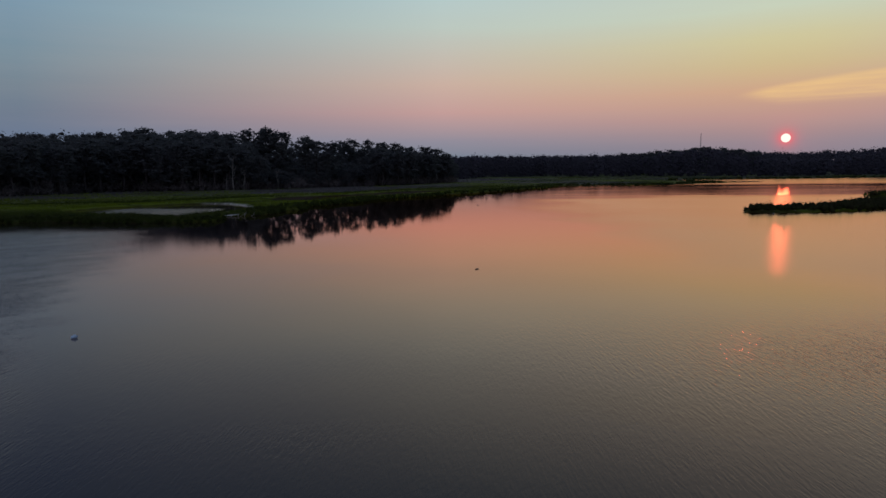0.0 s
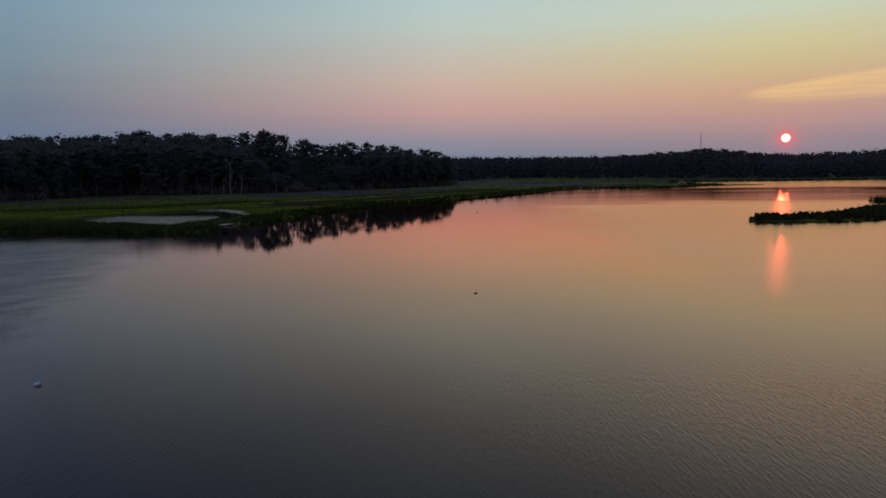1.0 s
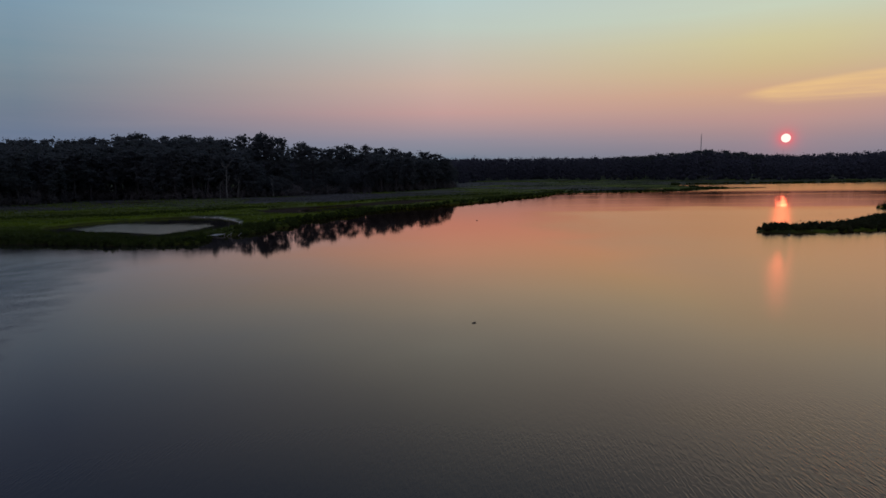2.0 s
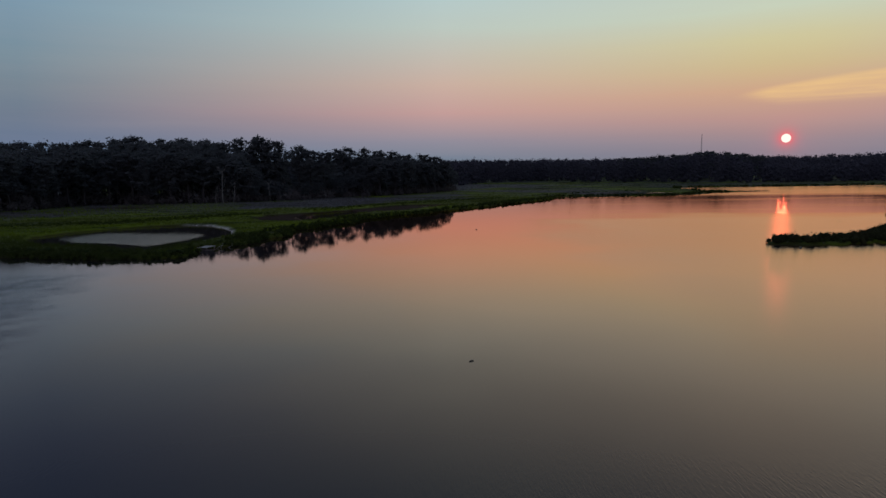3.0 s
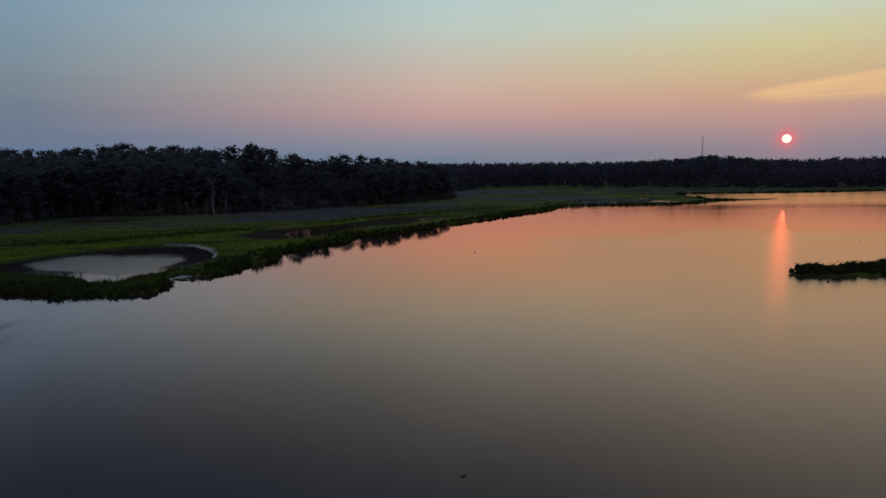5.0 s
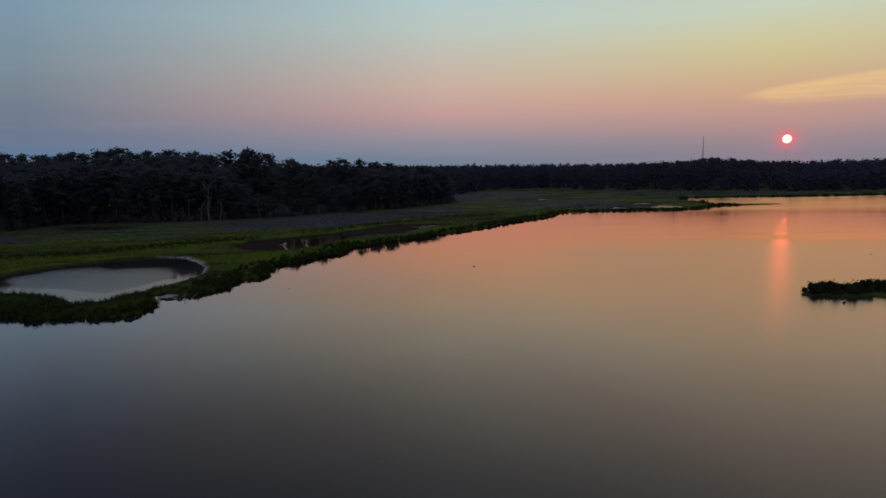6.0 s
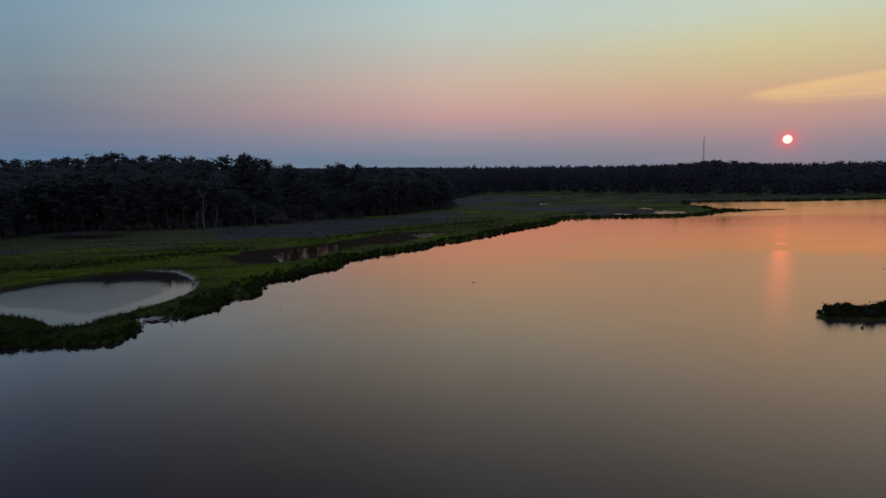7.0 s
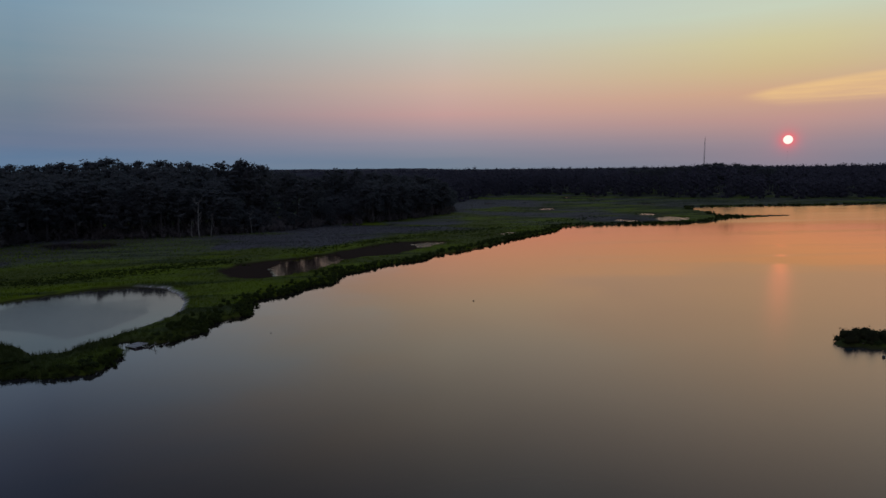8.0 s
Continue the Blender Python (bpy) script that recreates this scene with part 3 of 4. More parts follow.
def build_ground():
    gx, gy = np.meshgrid(steps(-4000, 4000, -62, 52, 0.7, 0.02), steps(-3000, 4500, 72, 135, 0.7, 0.014), indexing="ij")
    gz, s, big = ground_height(gx, gy)
    me = sheet("ground", gx, gy, gz)
    attribute(me, "dry", dryness(gx, gy))
    flat = np.clip((inside(gx, gy, MUD_FLAT) + 1.4 * fbm(gx * 0.6, gy * 0.6) - 0.4) / 1.0, 0, 1)
    attribute(me, "mud", np.maximum(np.clip(0.9 - s / 0.5, 0, 1), flat))
    rim = np.clip(1.3 - np.abs(big + 0.1) / 0.36, 0, 1) * np.clip((gx + 46) / 4, 0, 1) * np.clip((gy - 86) / 5, 0, 1)
    attribute(me, "pale", rim)
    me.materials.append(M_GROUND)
    tagged(new("ground", me), "low salt marsh of green cordgrass turf, grey rush and dark mud", "marsh ground", kind="structure")


def build_water():
    gx, gy = np.meshgrid(steps(-4000, 4000, -60, 60, 2.6, 0.035), steps(-3000, 4500, 70, 180, 2.6, 0.035), indexing="ij")
    me = sheet("water", gx, gy, np.zeros_like(gx))
    s, big = land(gx, gy)
    calm = np.clip(inside(gx, gy, LEE) / 16 + 0.5 + 0.5 * (fbm(gx * 0.12, gy * 0.08) - 0.5), 0, 1) * 0.95
    attribute(me, "calm", calm)
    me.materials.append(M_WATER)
    tagged(new("water", me), "calm dark bay water, lightly rippled, mirroring the sunset", "water", kind="structure")


def build_pond(poly, label, ruffle, margin=1.2, mat=M_POND):
    """A still sheet of its own in a hollow of the marsh, its rim tucked under the banks."""
    q = np.array(poly, float)
    (x0, y0), (x1, y1) = q.min(0) - 3, q.max(0) + 3
    step = max(0.5, (x1 - x0) / 60)
    gx, gy = np.meshgrid(np.arange(x0, x1, step), np.arange(y0, y1, step), indexing="ij")
    d = inside(gx, gy, poly)
    me = sheet("pond", gx, gy, np.where(d > -margin, 0.008, -0.5))
    attribute(me, "ruffled", ruffle(gx, gy, d))
    me.materials.append(mat)
    tagged(new("pond", me), label, "pond", kind="structure")


build_ground()
build_water()
build_pond(POND_BIG, "still grey marsh pond mirroring the pale sky",
           lambda x, y, d: np.clip((d - 2.4 - 1.6 * fbm(x * 0.25, y * 0.25)) / 0.8, 0, 1)
           * np.clip((103 - y + 5 * fbm(x * 0.2, y * 0.1)) / 6, 0, 1) * np.clip((x + 58) / 6, 0, 1))
build_pond(POND_LONG, "shallow pool on dark brown mud", lambda x, y, d: 0.2 * fbm(x, y), 1.0, M_MUDPOOL)
build_pond(POND_EAST, "pale shallow pool behind the bank", lambda x, y, d: 0.5 + 0 * x, 1.0)
for k, pool in enumerate(POOLS):
    build_pond(pool, "dark still pool under the wood" if k == 1 else "small pale pool in the marsh", lambda x, y, d: (0.0 if k == 1 else 0.7) + 0 * x, 1.0,
               M_POND if k == 1 else M_PALEPOOL)

# ---- the pine woods ----


def pine(seed, bare):
    """A tall marsh-edge pine, 20 m: a bare trunk and a rounded, gappy crown of needle clumps."""
    r = np.random.default_rng(seed)
    tree = tagged(new("pine_tree"), "tall dark pine with a bare trunk and rounded crown", "tree", "pines at the marsh edge")
    H = 20.0
    lean = r.normal(size=2) * 0.5
    zs = np.linspace(-0.4, H * 0.93, 9)
    axis = np.stack([lean[0] * (zs / H) ** 2 + 0.12 * np.sin(zs * 0.5 + r.random() * 6), lean[1] * (zs / H) ** 2, zs], 1)
    wood, crown = Soup(), Soup()
    add_tube(wood, axis, np.linspace(0.26, 0.05, 9), 8)
    for k in range(34):
        u = (k + r.random()) / 34
        h = H * (bare + (0.94 - bare) * u)
        spread = 3.4 * math.sin(math.pi * min(1.0, 0.16 + 0.74 * u)) ** 0.6 * (0.30 + 0.70 * r.random())
        th = k * 2.4 + r.random()
        cx, cy = np.interp(h, zs, axis[:, 0]), np.interp(h, zs, axis[:, 1])
        c = np.array([cx + spread * math.cos(th), cy + spread * math.sin(th), h - 0.3 * r.random()])
        size = np.array([1.0, 1.0, 0.85]) * (1.1 + 0.75 * r.random())
        start = np.array([cx, cy, h - 0.25 * spread - 0.4])
        if k % 2 == 0:
            add_tube(wood, [start, (start + c) / 2 + (0, 0, 0.15), c], [0.07, 0.05, 0.02], 4)
        blob(crown, r, c, size * 0.42, BALL0, 0.3)
        leaves(crown, r, c, size, 50, 0.32, 0.25)
    for k in range(5):
        h, th = H * (bare - 0.05 - 0.28 * r.random()), r.random() * 6.3
        start = np.array([np.interp(h, zs, axis[:, 0]), np.interp(h, zs, axis[:, 1]), h])
        out = np.array([math.cos(th), math.sin(th), 0.1])
        add_tube(wood, [start, start + out * 0.9, start + out * (1.2 + r.random())], [0.05, 0.03, 0.012], 5)
    part("trunk", wood.mesh("trunk"), M_BARK, tree, "ridged grey-brown trunk with short limbs")
    part("crown", crown.mesh("crown"), M_NEEDLE, tree, "dark needle clumps with gaps between")
    return tree


def set_out(makers, places):
    """Puts a thing at every place, building each variant once and copying it after that."""
    made = {}
    for k, m in places:
        if k in made:
            copy_thing(made[k], m)
        else:
            made[k] = makers[k]()
            made[k].matrix_basis = m
            made[k].scale = m.to_scale()


def placed(x, y, z, size, turn, fat=1.0):
    return Matrix.LocRotScale((x, y, z), Euler((0, 0, turn)), (size * fat, size * fat, size))


# tall trees of the skyline: place and height
TALL = [(-165, 234, 21.2), (-160, 234, 22.2), (-153.4, 234, 22.2), (-147.7, 234, 22.2), (-140.4, 234, 21.9), (-132.8, 234, 22.1),
        (-128.3, 234, 22.0), (-119, 234, 21.4), (-112.1, 234, 22.2), (-103.7, 234, 21.3), (-94.9, 234, 21.7), (-86.9, 234, 20.9), (-83.1, 234, 20.5),
        (-76, 218, 19.3), (-68.2, 218, 20.1), (-61.0, 218, 21.0), (-56.7, 218, 19.8), (-47.7, 213, 17.5), (-43.7, 213, 16.9), (-39.6, 213, 15.3),
        (-37.7, 248, 17.9), (-30.7, 248, 17.8), (-24.6, 248, 17.1), (-19.4, 248, 16.6), (-14.4, 264, 16.2), (-6.2, 264, 15.5), (-2.1, 264, 14.5),
        (1.5, 264, 12.5)]


def skyline(x):
    """The height that trees reach across the near wood."""
    return np.interp(x, [-200, -140, -95, -85, -76, -61, -52, -44, -38, -25, -12, 0, 6], [21.5, 22, 22, 21, 19, 20.3, 17.5, 16.5, 16, 17, 16, 14, 12])


def far_height(x, y):
    """The far wood rises gently away from the marsh, more or less by bearing."""
    rise = np.interp(x / y, [-0.5, 0.3, 0.38, 0.42, 0.48, 0.52, 0.57, 0.64, 0.74], [0.0195, 0.0195, 0.024, 0.0292, 0.0292, 0.024, 0.0206, 0.026, 0.031])
    low = np.interp(x / y, [0.42, 0.49, 0.64, 0.72], [0.0, 1.0, 1.0, 0.3]) * np.interp(y, [380, 520], [0.30, 0.0])
    return float(min(6 + rise * y, 19.6) * (1.0 - low))


def wood_height(x, y):
    """The wood rises away from the marsh; young growth stands before the tall trees where its edge bends away."""
    top = 6.5 + (float(skyline(x * 234 / max(y, 150))) - 6.5) * min(1.0, y / 232)
    young = float(np.interp(x / y, [-0.34, -0.29, -0.12, -0.07], [40, 0, 0, 40])) + max(6.0, 0.098 * (y - 135)) + (8.0 if y > 246 else 0.0)
    return min(top, young)


def build_near_woods():
    r = np.random.default_rng(11)
    spots = [(x, y, h) for x, y, h in TALL]
    n = 9000
    cand = np.stack([r.uniform(-190, 6, n), r.uniform(128, 300, n)], 1)
    depth = inside(cand[:, 0], cand[:, 1], WOODS_NEAR)
    for (x, y), d in zip(cand, depth):
        if len(spots) >= 268:
            break
        if d < 0.5 or d > 34:
            continue
        gap = 3.6 + 0.10 * d
        if any((x - a) ** 2 + (y - b) ** 2 < gap * gap for a, b, _ in spots):
            continue
        h = wood_height(x, y) * (0.72 + 0.0045 * min(d, 34) + 0.10 * r.random())
        spots.append((x, y, h))
    # taller pines that stand out of the far wood's skyline
    for k in range(26):
        u = 0.285 + 0.232 * (k + 0.7 * r.random()) / 26
        y = r.uniform(448, 482)
        spots.append((u * y, y, far_height(u * y, y) + r.uniform(0.6, 2.2)))
    makers = {k: (lambda k=k: pine(100 + k, (0.36, 0.28, 0.42, 0.20, 0.30, 0.46)[k])) for k in range(6)}
    xs, ys = np.array([s[0] for s in spots]), np.array([s[1] for s in spots])
    zs = ground_height(xs, ys)[0]
    set_out(makers, [(i % 6, placed(x, y, z - 0.05, h / 20.6, r.random() * 6.28, (1.05 + 0.4 * r.random()) * (20 / h) ** 0.35))
                     for i, ((x, y, h), z) in enumerate(zip(spots, zs))])


def wood_mass(name, label, poly, box, gap, top, seed, mat, trunk=True, far=1.0, depth_to=1e9, start=1.0):
    """A body of trees too many to count, as one object."""
    r = np.random.default_rng(seed)
    soup, used = Soup(), {}
    n = int((box[1] - box[0]) * (box[3] - box[2]) / gap / gap * 2.2)
    px, py = r.uniform(box[0], box[1], n), r.uniform(box[2], box[3], n)
    d = inside(px, py, poly)
    z0 = ground_height(px, py)[0]
    for x, y, dd, z in zip(px, py, d, z0):
        if dd < start or dd > depth_to:
            continue
        cell = (int(x // gap), int(y // gap))
        if cell in used:
            continue
        used[cell] = 1
        h = top(x, y, dd) * (0.82 + 0.2 * r.random())
        w = (1.7 + 1.0 * r.random()) * far
        if trunk:
            v, quads, caps = tube([(x, y, z - 0.4), (x, y, z + h * 0.8)], [0.22, 0.1], 5)
            soup.add(v, quads)
        if far > 1 and dd > 40 and r.random() < 0.10:
            h, w = h * 1.05, w * 1.1
        for k in range(7 if dd > 60 else 0, 10):
            u, th = k / 9, k * 2.4 + h
            out = w * (0.75 if u < 0.95 else 0.1) * (0.5 + 0.6 * r.random())
            c = np.array([x + out * math.cos(th), y + out * math.sin(th), z + h * (0.08 + 0.87 * u)])
            size = np.array([w, w, w * 0.8]) * (0.80 - 0.15 * u + 0.25 * r.random())
            blob(soup, r, c, size * 0.36, BALL0, 0.35)
            leaves(soup, r, c, size * 1.1, 18, 0.31 * far, 0.2)
    tagged(part(name, soup.mesh(name), mat), label, "woods", kind="stuff")


build_near_woods()
wood_mass("pine_wood", "dense dark pine wood behind the marsh-edge trees", WOODS_NEAR, (-330, 4, 120, 330), 6.6,
          lambda x, y, d: wood_height(x, y) * 0.95, 21, M_NEEDLE, start=13.0)
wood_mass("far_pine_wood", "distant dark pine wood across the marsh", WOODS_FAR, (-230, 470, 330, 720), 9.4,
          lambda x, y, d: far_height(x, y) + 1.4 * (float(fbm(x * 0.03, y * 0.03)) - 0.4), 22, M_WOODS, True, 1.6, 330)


def build_canopy():
    """The roof of the woods that go on to the horizon behind the trees that can be told apart."""
    r = np.random.default_rng(23)
    xs, ys = steps(-4000, 4000, -260, 620, 7.0, 0.05), steps(420, 4400, 430, 900, 8.0, 0.05)
    gx, gy = np.meshgrid(xs, ys, indexing="ij")
    body = inside(gx, gy, [(-3900, 440), (-20, 440), (10, 660), (700, 660), (3900, 800), (3900, 4300), (-3900, 4300)])
    top = np.interp(gx, [-60, 60], [16.0, 11.3]) + np.interp(gy, [800, 1900], [0.0, 11.0]) + 2.6 * (r.random(gx.shape) - 0.5)
    gx, gy = gx + r.normal(size=gx.shape) * 2.0, gy + r.normal(size=gx.shape) * 2.0
    me = sheet("wood_canopy", gx, gy, np.where(body > 0, top, -3.0))
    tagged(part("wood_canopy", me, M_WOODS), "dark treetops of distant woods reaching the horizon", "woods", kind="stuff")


build_canopy()


def build_understory():
    """Brush and young trees that close the foot of the near wood."""
    r = np.random.default_rng(31)
    soup = Soup()
    px, py = r.uniform(-200, 6, 24000), r.uniform(125, 300, 24000)
    d = inside(px, py, WOODS_NEAR)
    keep = (d > -1) & (d < 15) & (inside(px, py, POOLS[1]) < -5)
    px, py, d = px[keep][:1500], py[keep][:1500], d[keep][:1500]
    z0 = ground_height(px, py)[0]
    for x, y, dd, z in zip(px, py, d, z0):
        w = 0.7 + 2.3 * r.random() ** 1.5 * min(1, 0.3 + max(dd, 0) / 5)
        c, size = np.array([x, y, z + w * 0.9]), np.array([w * 0.9, w * 0.9, w * 1.25])
        leaves(soup, r, c, size, 44, 0.30, 0.15)
    tagged(part("understory", soup.mesh("understory"), M_BRUSH), "dark brush and saplings along the foot of the wood", "brush", kind="stuff")


build_understory()


def snag(seed):
    """A dead, bleached tree with broken limbs."""
    r = np.random.default_rng(seed)
    tree = tagged(new("dead_tree"), "bleached dead tree with bare forked limbs at the wood's edge", "dead tree", "dead trees")
    wood = Soup()
    zs = np.linspace(-0.3, 10, 7)
    axis = np.stack([0.25 * np.sin(zs * 0.45 + seed), 0.2 * np.cos(zs * 0.4), zs], 1)
    add_tube(wood, axis, np.linspace(0.17, 0.04, 7), 7)
    limbs = Soup()
    for k in range(15):
        h, th = 3.2 + 6.6 * r.random(), r.random() * 6.28
        s = np.array([np.interp(h, zs, axis[:, 0]), np.interp(h, zs, axis[:, 1]), h])
        o, ln = np.array([math.cos(th), math.sin(th), 0]), 1.0 + 1.6 * r.random()
        add_tube(limbs, [s, s + o * ln * 0.5 + (0, 0, ln * 0.35), s + o * ln * 0.75 + (0, 0, ln * 0.95)], [0.06, 0.045, 0.018], 5)
    part("trunk", wood.mesh("trunk"), M_SNAG, tree)
    part("limbs", limbs.mesh("limbs"), M_SNAG, tree)
    return tree


SNAGS = [(-62.4, 182.6, 0.95), (-59.8, 184.2, 0.6), (-65.0, 184, 0.5), (-52, 192.6, 0.6),
         (-2.6, 249.5, 0.75), (-38, 207.5, 0.55)]
set_out({k: (lambda k=k: snag(60 + k)) for k in range(3)},
        [(i % 3, placed(x, y, 0.3, s, i * 1.3)) for i, (x, y, s) in enumerate(SNAGS)])

# ---- marsh plants ----


def blades(soup, r, px, py, pz, height, width, count):
    """Tufts of bent blades, each a thin triangle."""
    n = len(px) * count
    x, y, z = (np.repeat(a, count) for a in (px, py, pz))
    h = np.repeat(height, count) * (0.6 + 0.6 * r.random(n))
    w = np.repeat(width, count) * (0.6 + 0.8 * r.random(n))
    th, lean, spread = r.random(n) * 6.283, r.random(n) * 0.45, np.repeat(width, count) * 3.0
    bx, by = x + r.normal(size=n) * spread, y + r.normal(size=n) * spread
    ph = r.random(n) * 6.283
    v = np.stack([np.stack([bx - w * np.cos(th), by - w * np.sin(th), z - 0.05], 1),
                  np.stack([bx + w * np.cos(th), by + w * np.sin(th), z - 0.05], 1),
                  np.stack([bx + h * lean * np.cos(ph), by + h * lean * np.sin(ph), z + h], 1)], 1).reshape(-1, 3)
    soup.add(v, np.arange(n * 3).reshape(-1, 3))


def scatter(r, x0, x1, y0, y1, per_metre):
    n = int((x1 - x0) * (y1 - y0) * per_metre)
    return r.uniform(x0, x1, n), r.uniform(y0, y1, n)


def build_grass():
    r = np.random.default_rng(41)
    green, grey = Soup(), Soup()
    plots = [(-80, 0, 72, 130, 5.5, 0.20, 0.035, 5), (-110, 40, 130, 215, 1.7, 0.22, 0.06, 5), (70, 130, 92, 130, 0.8, 0.5, 0.08, 5),
             (0, 240, 215, 420, 0.25, 0.15, 0.13, 5), (-80, -31, 72, 89, 5.0, 0.30, 0.028, 5), (-150, -80, 74, 160, 0.6, 0.45, 0.09, 5)]
    for x0, x1, y0, y1, per, h, w, count in plots:
        px, py = scatter(r, x0, x1, y0, y1, per)
        pz, s, big = ground_height(px, py)
        wood = np.maximum(inside(px, py, WOODS_NEAR), inside(px, py, WOODS_FAR))
        rim = ((big > -1.1) & (px > -44) & (py > 88)) | (big > -0.7)
        ok = (s > 0.0) & (wood < 3) & ~rim & (inside(px, py, MUD_FLAT) < 2.4 * fbm(px * 0.5, py * 0.5) - 1.3)
        px, py, pz, s = px[ok], py[ok], pz[ok], s[ok]
        dry = dryness(px, py) > r.random(len(px))
        tall = h * (0.7 + 0.6 * fbm(px * 0.15, py * 0.15)) * np.where(s < 2.5, 2.0, 1.0)
        width = np.full(len(px), w)
        for soup, m in ((green, ~dry), (grey, dry)):
            blades(soup, r, px[m], py[m], pz[m], tall[m], width[m], count)
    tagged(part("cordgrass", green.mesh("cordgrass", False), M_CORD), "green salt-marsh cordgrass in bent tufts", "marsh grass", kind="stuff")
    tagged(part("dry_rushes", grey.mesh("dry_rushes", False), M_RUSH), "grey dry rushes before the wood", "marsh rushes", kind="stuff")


build_grass()


def build_bank_brush():
    """Dark low brush that hems the banks and covers the point across the water."""
    r = np.random.default_rng(45)
    near, across = Soup(), Soup()
    for x0, x1, y0, y1, per, size, reach in ((-31, -8, 87, 132, 0.8, 0.42, 4.6), (-80, 0, 72, 150, 3.0, 0.37, 1.3), (-80, -36, 72, 90, 1.1, 0.40, 7.0), (-37, -28, 74, 90, 1.6, 0.42, 1.2), (100, 300, 280, 345, 0.9, 0.65, 2.2), (0, 110, 140, 262, 1.0, 0.48, 3.0), (38, 74, 80, 112, 2.2, 0.56, 9.0),
                                             (74, 128, 88, 132, 1.2, 0.5, 9.0), (-160, -80, 74, 90, 1.0, 0.5, 2.0)):
        soup = across if x0 in (38, 74) else near
        px, py = scatter(r, x0, x1, y0, y1, per)
        pz, s, big = ground_height(px, py)
        ok = (s > np.where(px > 38, 0.15, -0.3)) & (s < reach * (0.5 + fbm(px * 0.35, py * 0.35))) & (inside(px, py, MUD_FLAT) < 1.0)
        ok &= (big < -1.0) | (px < -41) | (py < 87)
        ok &= (inside(px, py, SHORE) < 4.5) | (inside(px, py, ISLAND) > -1)
        ok &= (inside(px, py, CREEK) < -1.6) | (r.random(len(px)) < 0.1)
        ok &= (big < -2.5) | (r.random(len(px)) < np.where((px < -40) & (py < 92), 0.55, 0.12))
        for x, y, z in zip(px[ok], py[ok], pz[ok]):
            k = size * (0.55 + 0.75 * r.random())
            c, e = np.array([x, y, max(z, 0.0) + 0.45 * k]), np.array([k, k, k * (0.7 + 0.5 * r.random())])
            blob(soup, r, c, e * 0.62, BALL0, 0.45)
            leaves(soup, r, c, e, 30, 0.05 + 0.055 * k, 0.6)
    for (xa, ya), (xb, yb), count in (((-86, 108), (-63, 117), 90), ((-63, 117), (-50, 129), 110), ((-50, 129), (-39, 139), 90), ((-30, 152), (-8, 178), 90),
                                      ((-8, 178), (20, 206), 70), ((30, 216), (60, 246), 60)):
        count = int(4.0 * count)
        u = r.random(count)
        px, py = xa + (xb - xa) * u + r.normal(size=count) * 2.6, ya + (yb - ya) * u + r.normal(size=count) * 2.0
        pz, s, big = ground_height(px, py)
        for x, y, z in zip(px[s > 0.3], py[s > 0.3], pz[s > 0.3]):
            k = 0.17 * (0.55 + 0.75 * r.random())
            c, e = np.array([x, y, z + 0.4 * k]), np.array([1.6 * k, 1.2 * k, k * 0.8])
            leaves(near, r, c, e, 22, 0.085, 0.1)
    tagged(part("bank_brush", near.mesh("bank_brush"), M_BANK), "dark green brush hemming the marsh banks", "brush", kind="stuff")
    tagged(part("point_brush", across.mesh("point_brush"), M_POINT), "brush covering the low point, its backlit shade put into the colour", "brush", kind="stuff")


build_bank_brush()


def shrub(seed):
    r = np.random.default_rng(seed)
    bush = tagged(new("marsh_shrub"), "low rounded dark green shrub on the marsh bank", "shrub", "shrubs along the banks")
    stems, crown = Soup(), Soup()
    for k in range(7):
        th, out = k * 0.9 + r.random(), 0.25 + 0.5 * r.random()
        c = np.array([out * math.cos(th), out * math.sin(th), 0.55 + 0.5 * r.random()])
        add_tube(stems, [(0.1 * math.cos(th), 0.1 * math.sin(th), -0.15), c * (0.6, 0.6, 0.5), c], [0.03, 0.022, 0.01], 5)
        blob(crown, r, c, np.array([0.40, 0.40, 0.32]), BALL0, 0.3)
        leaves(crown, r, c, np.array([0.50, 0.50, 0.42]), 44, 0.10, 0.6)
    part("stems", stems.mesh("stems"), M_STICK, bush)
    part("foliage", crown.mesh("foliage"), M_SHRUB, bush)
    return bush


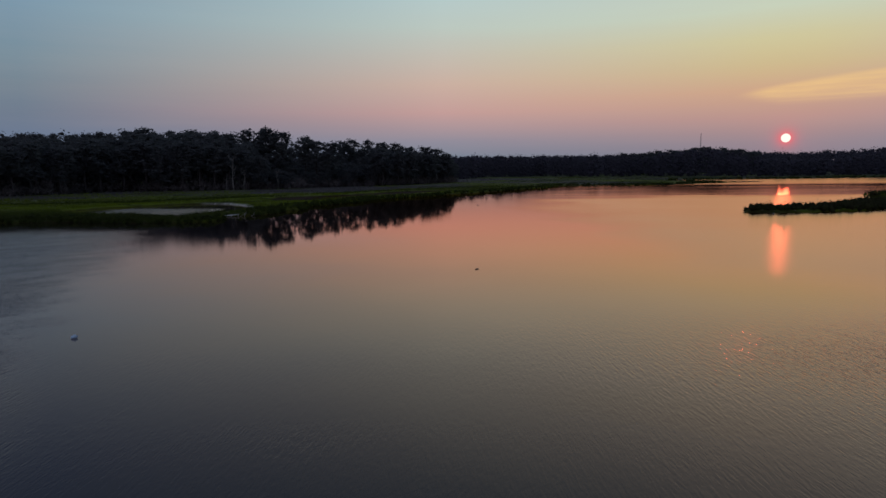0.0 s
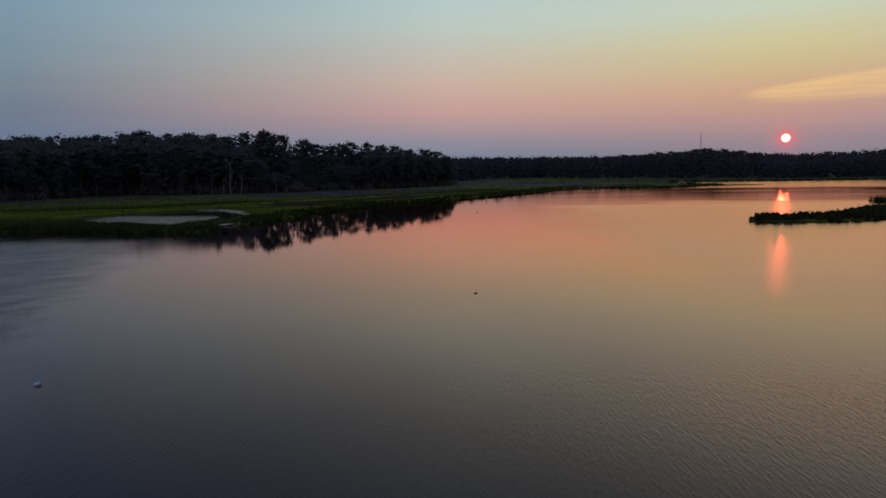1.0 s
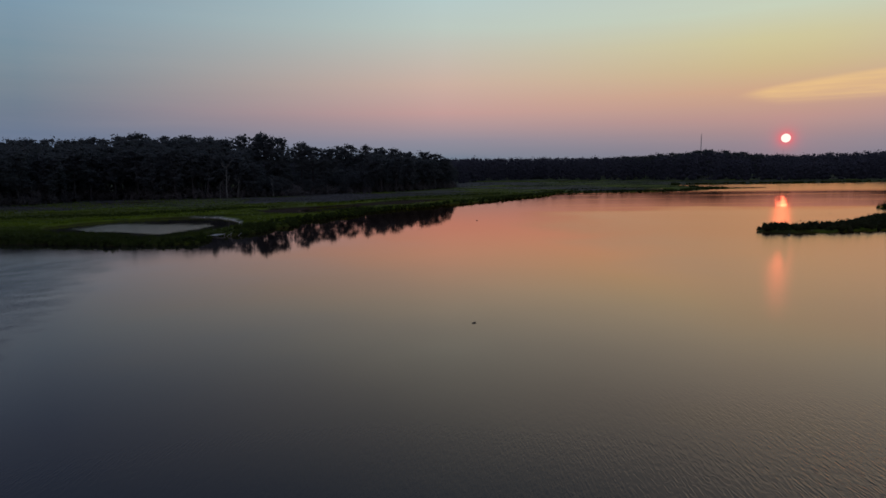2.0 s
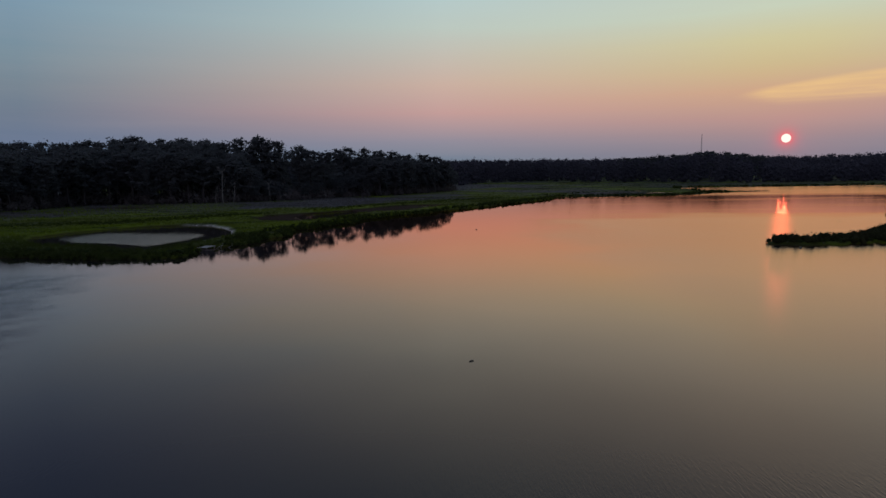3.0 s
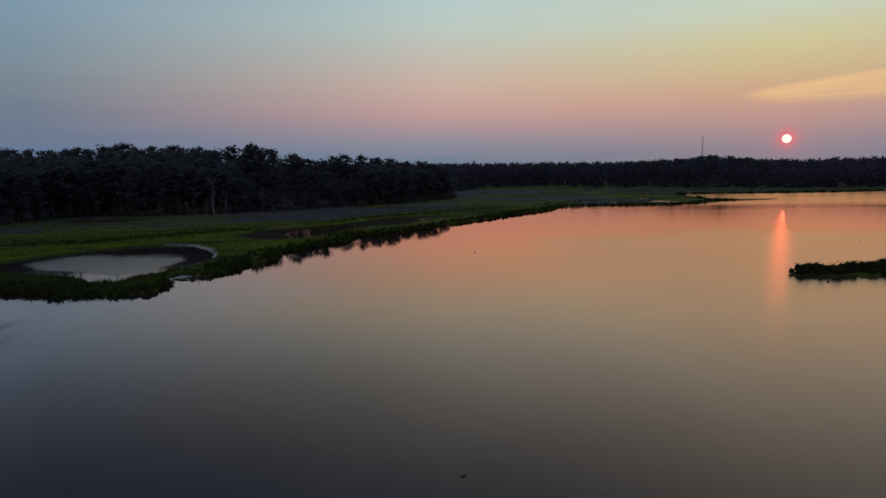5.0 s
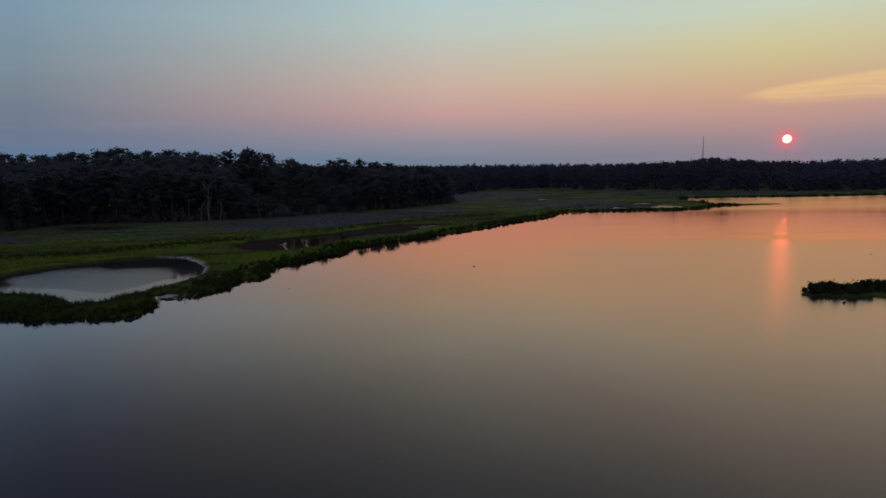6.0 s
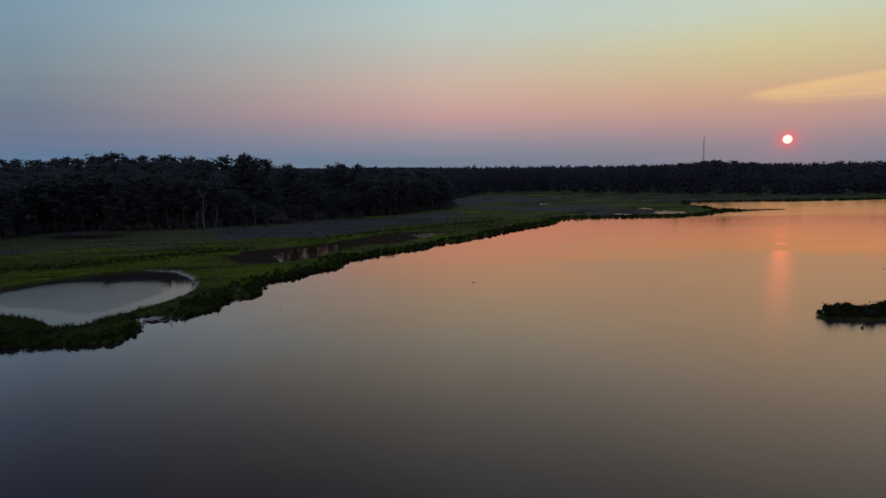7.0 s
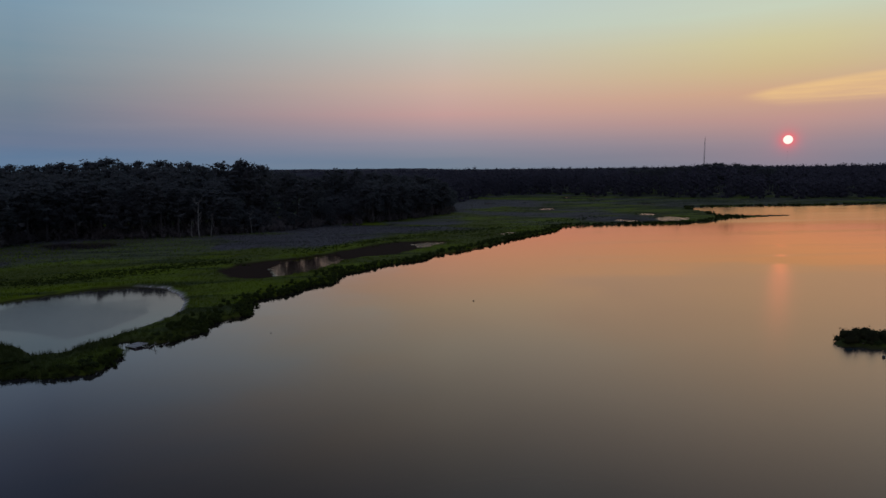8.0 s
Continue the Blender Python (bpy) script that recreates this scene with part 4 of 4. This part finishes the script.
def build_shrubs():
    r = np.random.default_rng(51)
    spots = []

    def along(poly, first, last, step, inset, size):
        for (x0, y0), (x1, y1) in zip(poly[first:last], poly[first + 1:last + 1]):
            ln = math.hypot(x1 - x0, y1 - y0)
            for k in range(max(1, int(ln / step))):
                u = (k + r.random()) / max(1, int(ln / step))
                nx, ny = -(y1 - y0) / ln, (x1 - x0) / ln
                o = inset * (0.4 + 1.5 * r.random())
                spots.append((x0 + u * (x1 - x0) + nx * o, y0 + u * (y1 - y0) + ny * o, size * (0.7 + 0.6 * r.random())))

    along(SHORE, 4, 8, 1.5, 1.9, 0.62)
    along(SHORE, 8, 34, 1.35, 1.4, 0.52)
    along(ISLAND, 0, 6, 0.8, 0.8, 0.45)
    along(ISLAND, 14, 18, 1.0, 0.8, 0.45)
    along(ISLAND, 9, 14, 1.6, 1.0, 0.55)
    for k in range(70):
        u, v = r.random(), r.random()
        spots.append((42 + 26 * u, 81.9 + 6.5 * u + (2.6 + 6 * u) * v, 0.42 + 0.12 * r.random()))
    spots.append((-32.0, 86.3, 0.75))
    xs, ys = np.array([s[0] for s in spots]), np.array([s[1] for s in spots])
    zs, s, _ = ground_height(xs, ys)
    good = [(x, y, z, k) for (x, y, k), z, d in zip(spots, zs, s) if d > 0.35][:290]
    set_out({k: (lambda k=k: shrub(80 + k)) for k in range(4)},
            [(i % 4, placed(x, y, z - 0.03, k, r.random() * 6.28, 1.15)) for i, (x, y, z, k) in enumerate(good)])


build_shrubs()

# ---- things on the water and at the bank ----


def platform():
    """A small broken landing of grey planks at the creek's mouth."""
    dock = tagged(new("plank_landing"), "small broken landing of weathered grey planks at the bank", "landing")
    dock.matrix_basis = pose(-28.9, 82.7, 0.16, 4, -3, -28)
    for k in range(6):
        bm = bmesh.new()
        bmesh.ops.create_cube(bm, size=1.0, matrix=pose(0, 0, 0, 0, 0, (k % 3 - 1) * 3) @ Matrix.Diagonal((1.75 - 0.12 * (k % 2), 0.2, 0.045, 1)))
        bmesh.ops.bevel(bm, geom=bm.edges[:], offset=0.008, segments=1, affect="EDGES")
        me = bpy.data.meshes.new("plank")
        bm.to_mesh(me)
        bm.free()
        part("plank", me, M_DRIFT, dock).location = (0.05 * (k % 3), -0.6 + 0.235 * k, 0.01 * (k % 2))
    for x, y in ((-0.75, -0.6), (0.75, -0.6), (0.75, 0.6), (-0.75, 0.6)):
        soup = Soup()
        add_tube(soup, [(x, y, -1.2), (x, y, -0.5), (x + 0.02, y, -0.03)], [0.06, 0.06, 0.055], 8)
        part("post", soup.mesh("post"), M_STICK, dock)
    return dock


platform()


def stick(x, y, tips, label):
    ob = tagged(new("driftwood_branch"), label, "driftwood", "driftwood at the bank")
    ob.location, ob.scale = (x, y, 0), (0.8, 0.8, 0.75)
    soup = Soup()
    add_tube(soup, [(0, 0, -0.3), (tips[0] * 0.5, tips[1] * 0.5, tips[2] * 0.55), tips], [0.035, 0.028, 0.012], 6)
    part("stem", soup.mesh("stem"), M_DRIFT, ob)
    twig = Soup()
    mid = np.array(tips) * 0.6
    add_tube(twig, [mid, mid + (0.2, -0.1, 0.25), mid + (0.3, -0.15, 0.5)], [0.022, 0.016, 0.008], 5)
    part("twig", twig.mesh("twig"), M_DRIFT, ob)


stick(-27.6, 82.0, (1.3, 0.5, 0.55), "bleached driftwood branch leaning out of the shallows")
stick(-27.0, 82.4, (0.5, -0.5, 0.8), "bleached driftwood branch leaning out of the shallows")
stick(-26.4, 82.9, (0.9, 0.3, 0.35), "bleached driftwood branch leaning out of the shallows")
stick(-21.4, 122.6, (1.6, 0.7, 0.25), "grey driftwood branch lying in the pond")
stick(-19.2, 128.8, (1.4, 0.9, 0.3), "grey driftwood branch lying in the pond")


def float_buoy(x, y, size, mat, label):
    """A small egg-shaped fishing float with its eye and a stub of line."""
    ob = tagged(new("fishing_float"), label, "float", "floats on the bay")
    ob.location, ob.rotation_euler = (x, y, size * 0.22), (0.25, 0.1, x)
    soup = Soup()
    v, f = BALL1
    soup.add(v * (size * 0.62, size * 0.42, size * 0.42 * np.where(v[:, 2:3] > 0, 1.0, 0.8).ravel()[:, None].mean()), f)
    part("body", soup.mesh("body"), mat, ob)
    eye = Soup()
    add_tube(eye, [(size * 0.55, 0, 0), (size * 0.78, 0, size * 0.05), (size * 0.95, 0, -size * 0.25)], [size * 0.1, size * 0.07, size * 0.04], 6)
    part("line_eye", eye.mesh("line_eye"), M_DARKFLOAT, ob)




def jug(x, y):
    """An empty plastic jug lying on the water: a rounded, dented body, neck, cap and handle."""
    ob = tagged(new("plastic_jug"), "pale blue-white empty plastic jug adrift on the water", "jug")
    ob.location, ob.rotation_euler, ob.scale = (x, y, 0.035), (0.2, -0.12, 0.35), (0.72, 0.72, 0.72)
    soup = Soup()
    add_tube(soup, [(-0.15, 0, 0), (-0.14, 0, 0), (-0.05, 0.01, 0.005), (0.05, 0, 0), (0.10, 0, 0.01), (0.13, 0, 0.02)],
             [0.06, 0.085, 0.09, 0.082, 0.055, 0.028], 12)
    part("body", soup.mesh("body"), M_BUOY, ob)
    cap = Soup()
    add_tube(cap, [(0.125, 0, 0.02), (0.15, 0, 0.025), (0.16, 0, 0.026)], [0.03, 0.03, 0.026], 10)
    part("cap", cap.mesh("cap"), M_CAP, ob, "blue screw cap")
    grip = Soup()
    add_tube(grip, [(0.08, 0.03, 0.05), (0.06, 0.05, 0.10), (0.0, 0.05, 0.115), (-0.04, 0.04, 0.085)], [0.014, 0.015, 0.015, 0.014], 8)
    part("handle", grip.mesh("handle"), M_BUOY, ob)


jug(-13.6, 21.8)
float_buoy(41.7, 77.0, 0.34, M_DARKFLOAT, "dark round float riding off the grassy point")
float_buoy(5.8, 102.8, 0.19, M_DARKFLOAT, "small dark float on open water")
float_buoy(68.0, 111.0, 0.15, M_DARKFLOAT, "small dark float on open water")
float_buoy(-16.7, 87.3, 0.13, M_DARKFLOAT, "small dark float on open water")
float_buoy(27.6, 138.1, 0.16, M_DARKFLOAT, "small dark float on open water")


def chip(x, y):
    ob = tagged(new("floating_wood"), "short dark piece of wood afloat", "driftwood")
    ob.location, ob.rotation_euler, ob.scale = (x, y, 0.02), (0, 0, 0.5), (0.75, 0.6, 0.6)
    soup = Soup()
    add_tube(soup, [(-0.17, 0, 0), (-0.05, 0.02, 0.02), (0.08, 0.0, 0.01), (0.18, -0.03, 0.03)], [0.03, 0.045, 0.04, 0.02], 8)
    part("log", soup.mesh("log"), M_DARKFLOAT, ob)
    stub = Soup()
    add_tube(stub, [(0.05, 0, 0.02), (0.09, 0.06, 0.06), (0.11, 0.1, 0.09)], [0.018, 0.014, 0.006], 6)
    part("branch_stub", stub.mesh("branch_stub"), M_DARKFLOAT, ob)


chip(2.0, 36.5)


def mast(x, y, height, foot, head, thick, label):
    """A tapering lattice tower far behind the woods."""
    ob = tagged(new("radio_mast"), label, "mast", "masts on the horizon")
    ob.location = (x, y, 0)
    corner = [(math.cos(a), math.sin(a)) for a in (0.5, 2.594, 4.689)]
    for cx, cy in corner:
        soup = Soup()
        add_tube(soup, [(cx * foot, cy * foot, -1), (cx * head, cy * head, height)], [thick, thick * 0.7], 6)
        part("leg", soup.mesh("leg"), M_STEEL, ob)
    brace = Soup()
    levels = 22
    for k in range(levels):
        for (ax, ay), (bx, by) in zip(corner, corner[1:] + corner[:1]):
            r0, r1 = foot + (head - foot) * k / levels, foot + (head - foot) * (k + 1) / levels
            z0, z1 = height * k / levels, height * (k + 1) / levels
            add_tube(brace, [(ax * r0, ay * r0, z0), (bx * r1, by * r1, z1)], [thick * 0.5] * 2, 4)
            add_tube(brace, [(bx * r0, by * r0, z0), (ax * r1, ay * r1, z1)], [thick * 0.5] * 2, 4)
    tagged(part("bracing", brace.mesh("bracing"), M_STEEL, ob), kind="stuff")
    top = Soup()
    add_tube(top, [(0, 0, height - 1), (0, 0, height + height * 0.05)], [thick, thick * 0.5], 6)
    part("antenna", top.mesh("antenna"), M_STEEL, ob)


mast(959.5, 2300.0, 130.0, 4.2, 0.8, 0.38, "slim grey lattice radio mast above the far trees")
mast(1431.0, 2600.0, 86.0, 0.7, 0.3, 0.06, "thin faint radio mast below the sun")
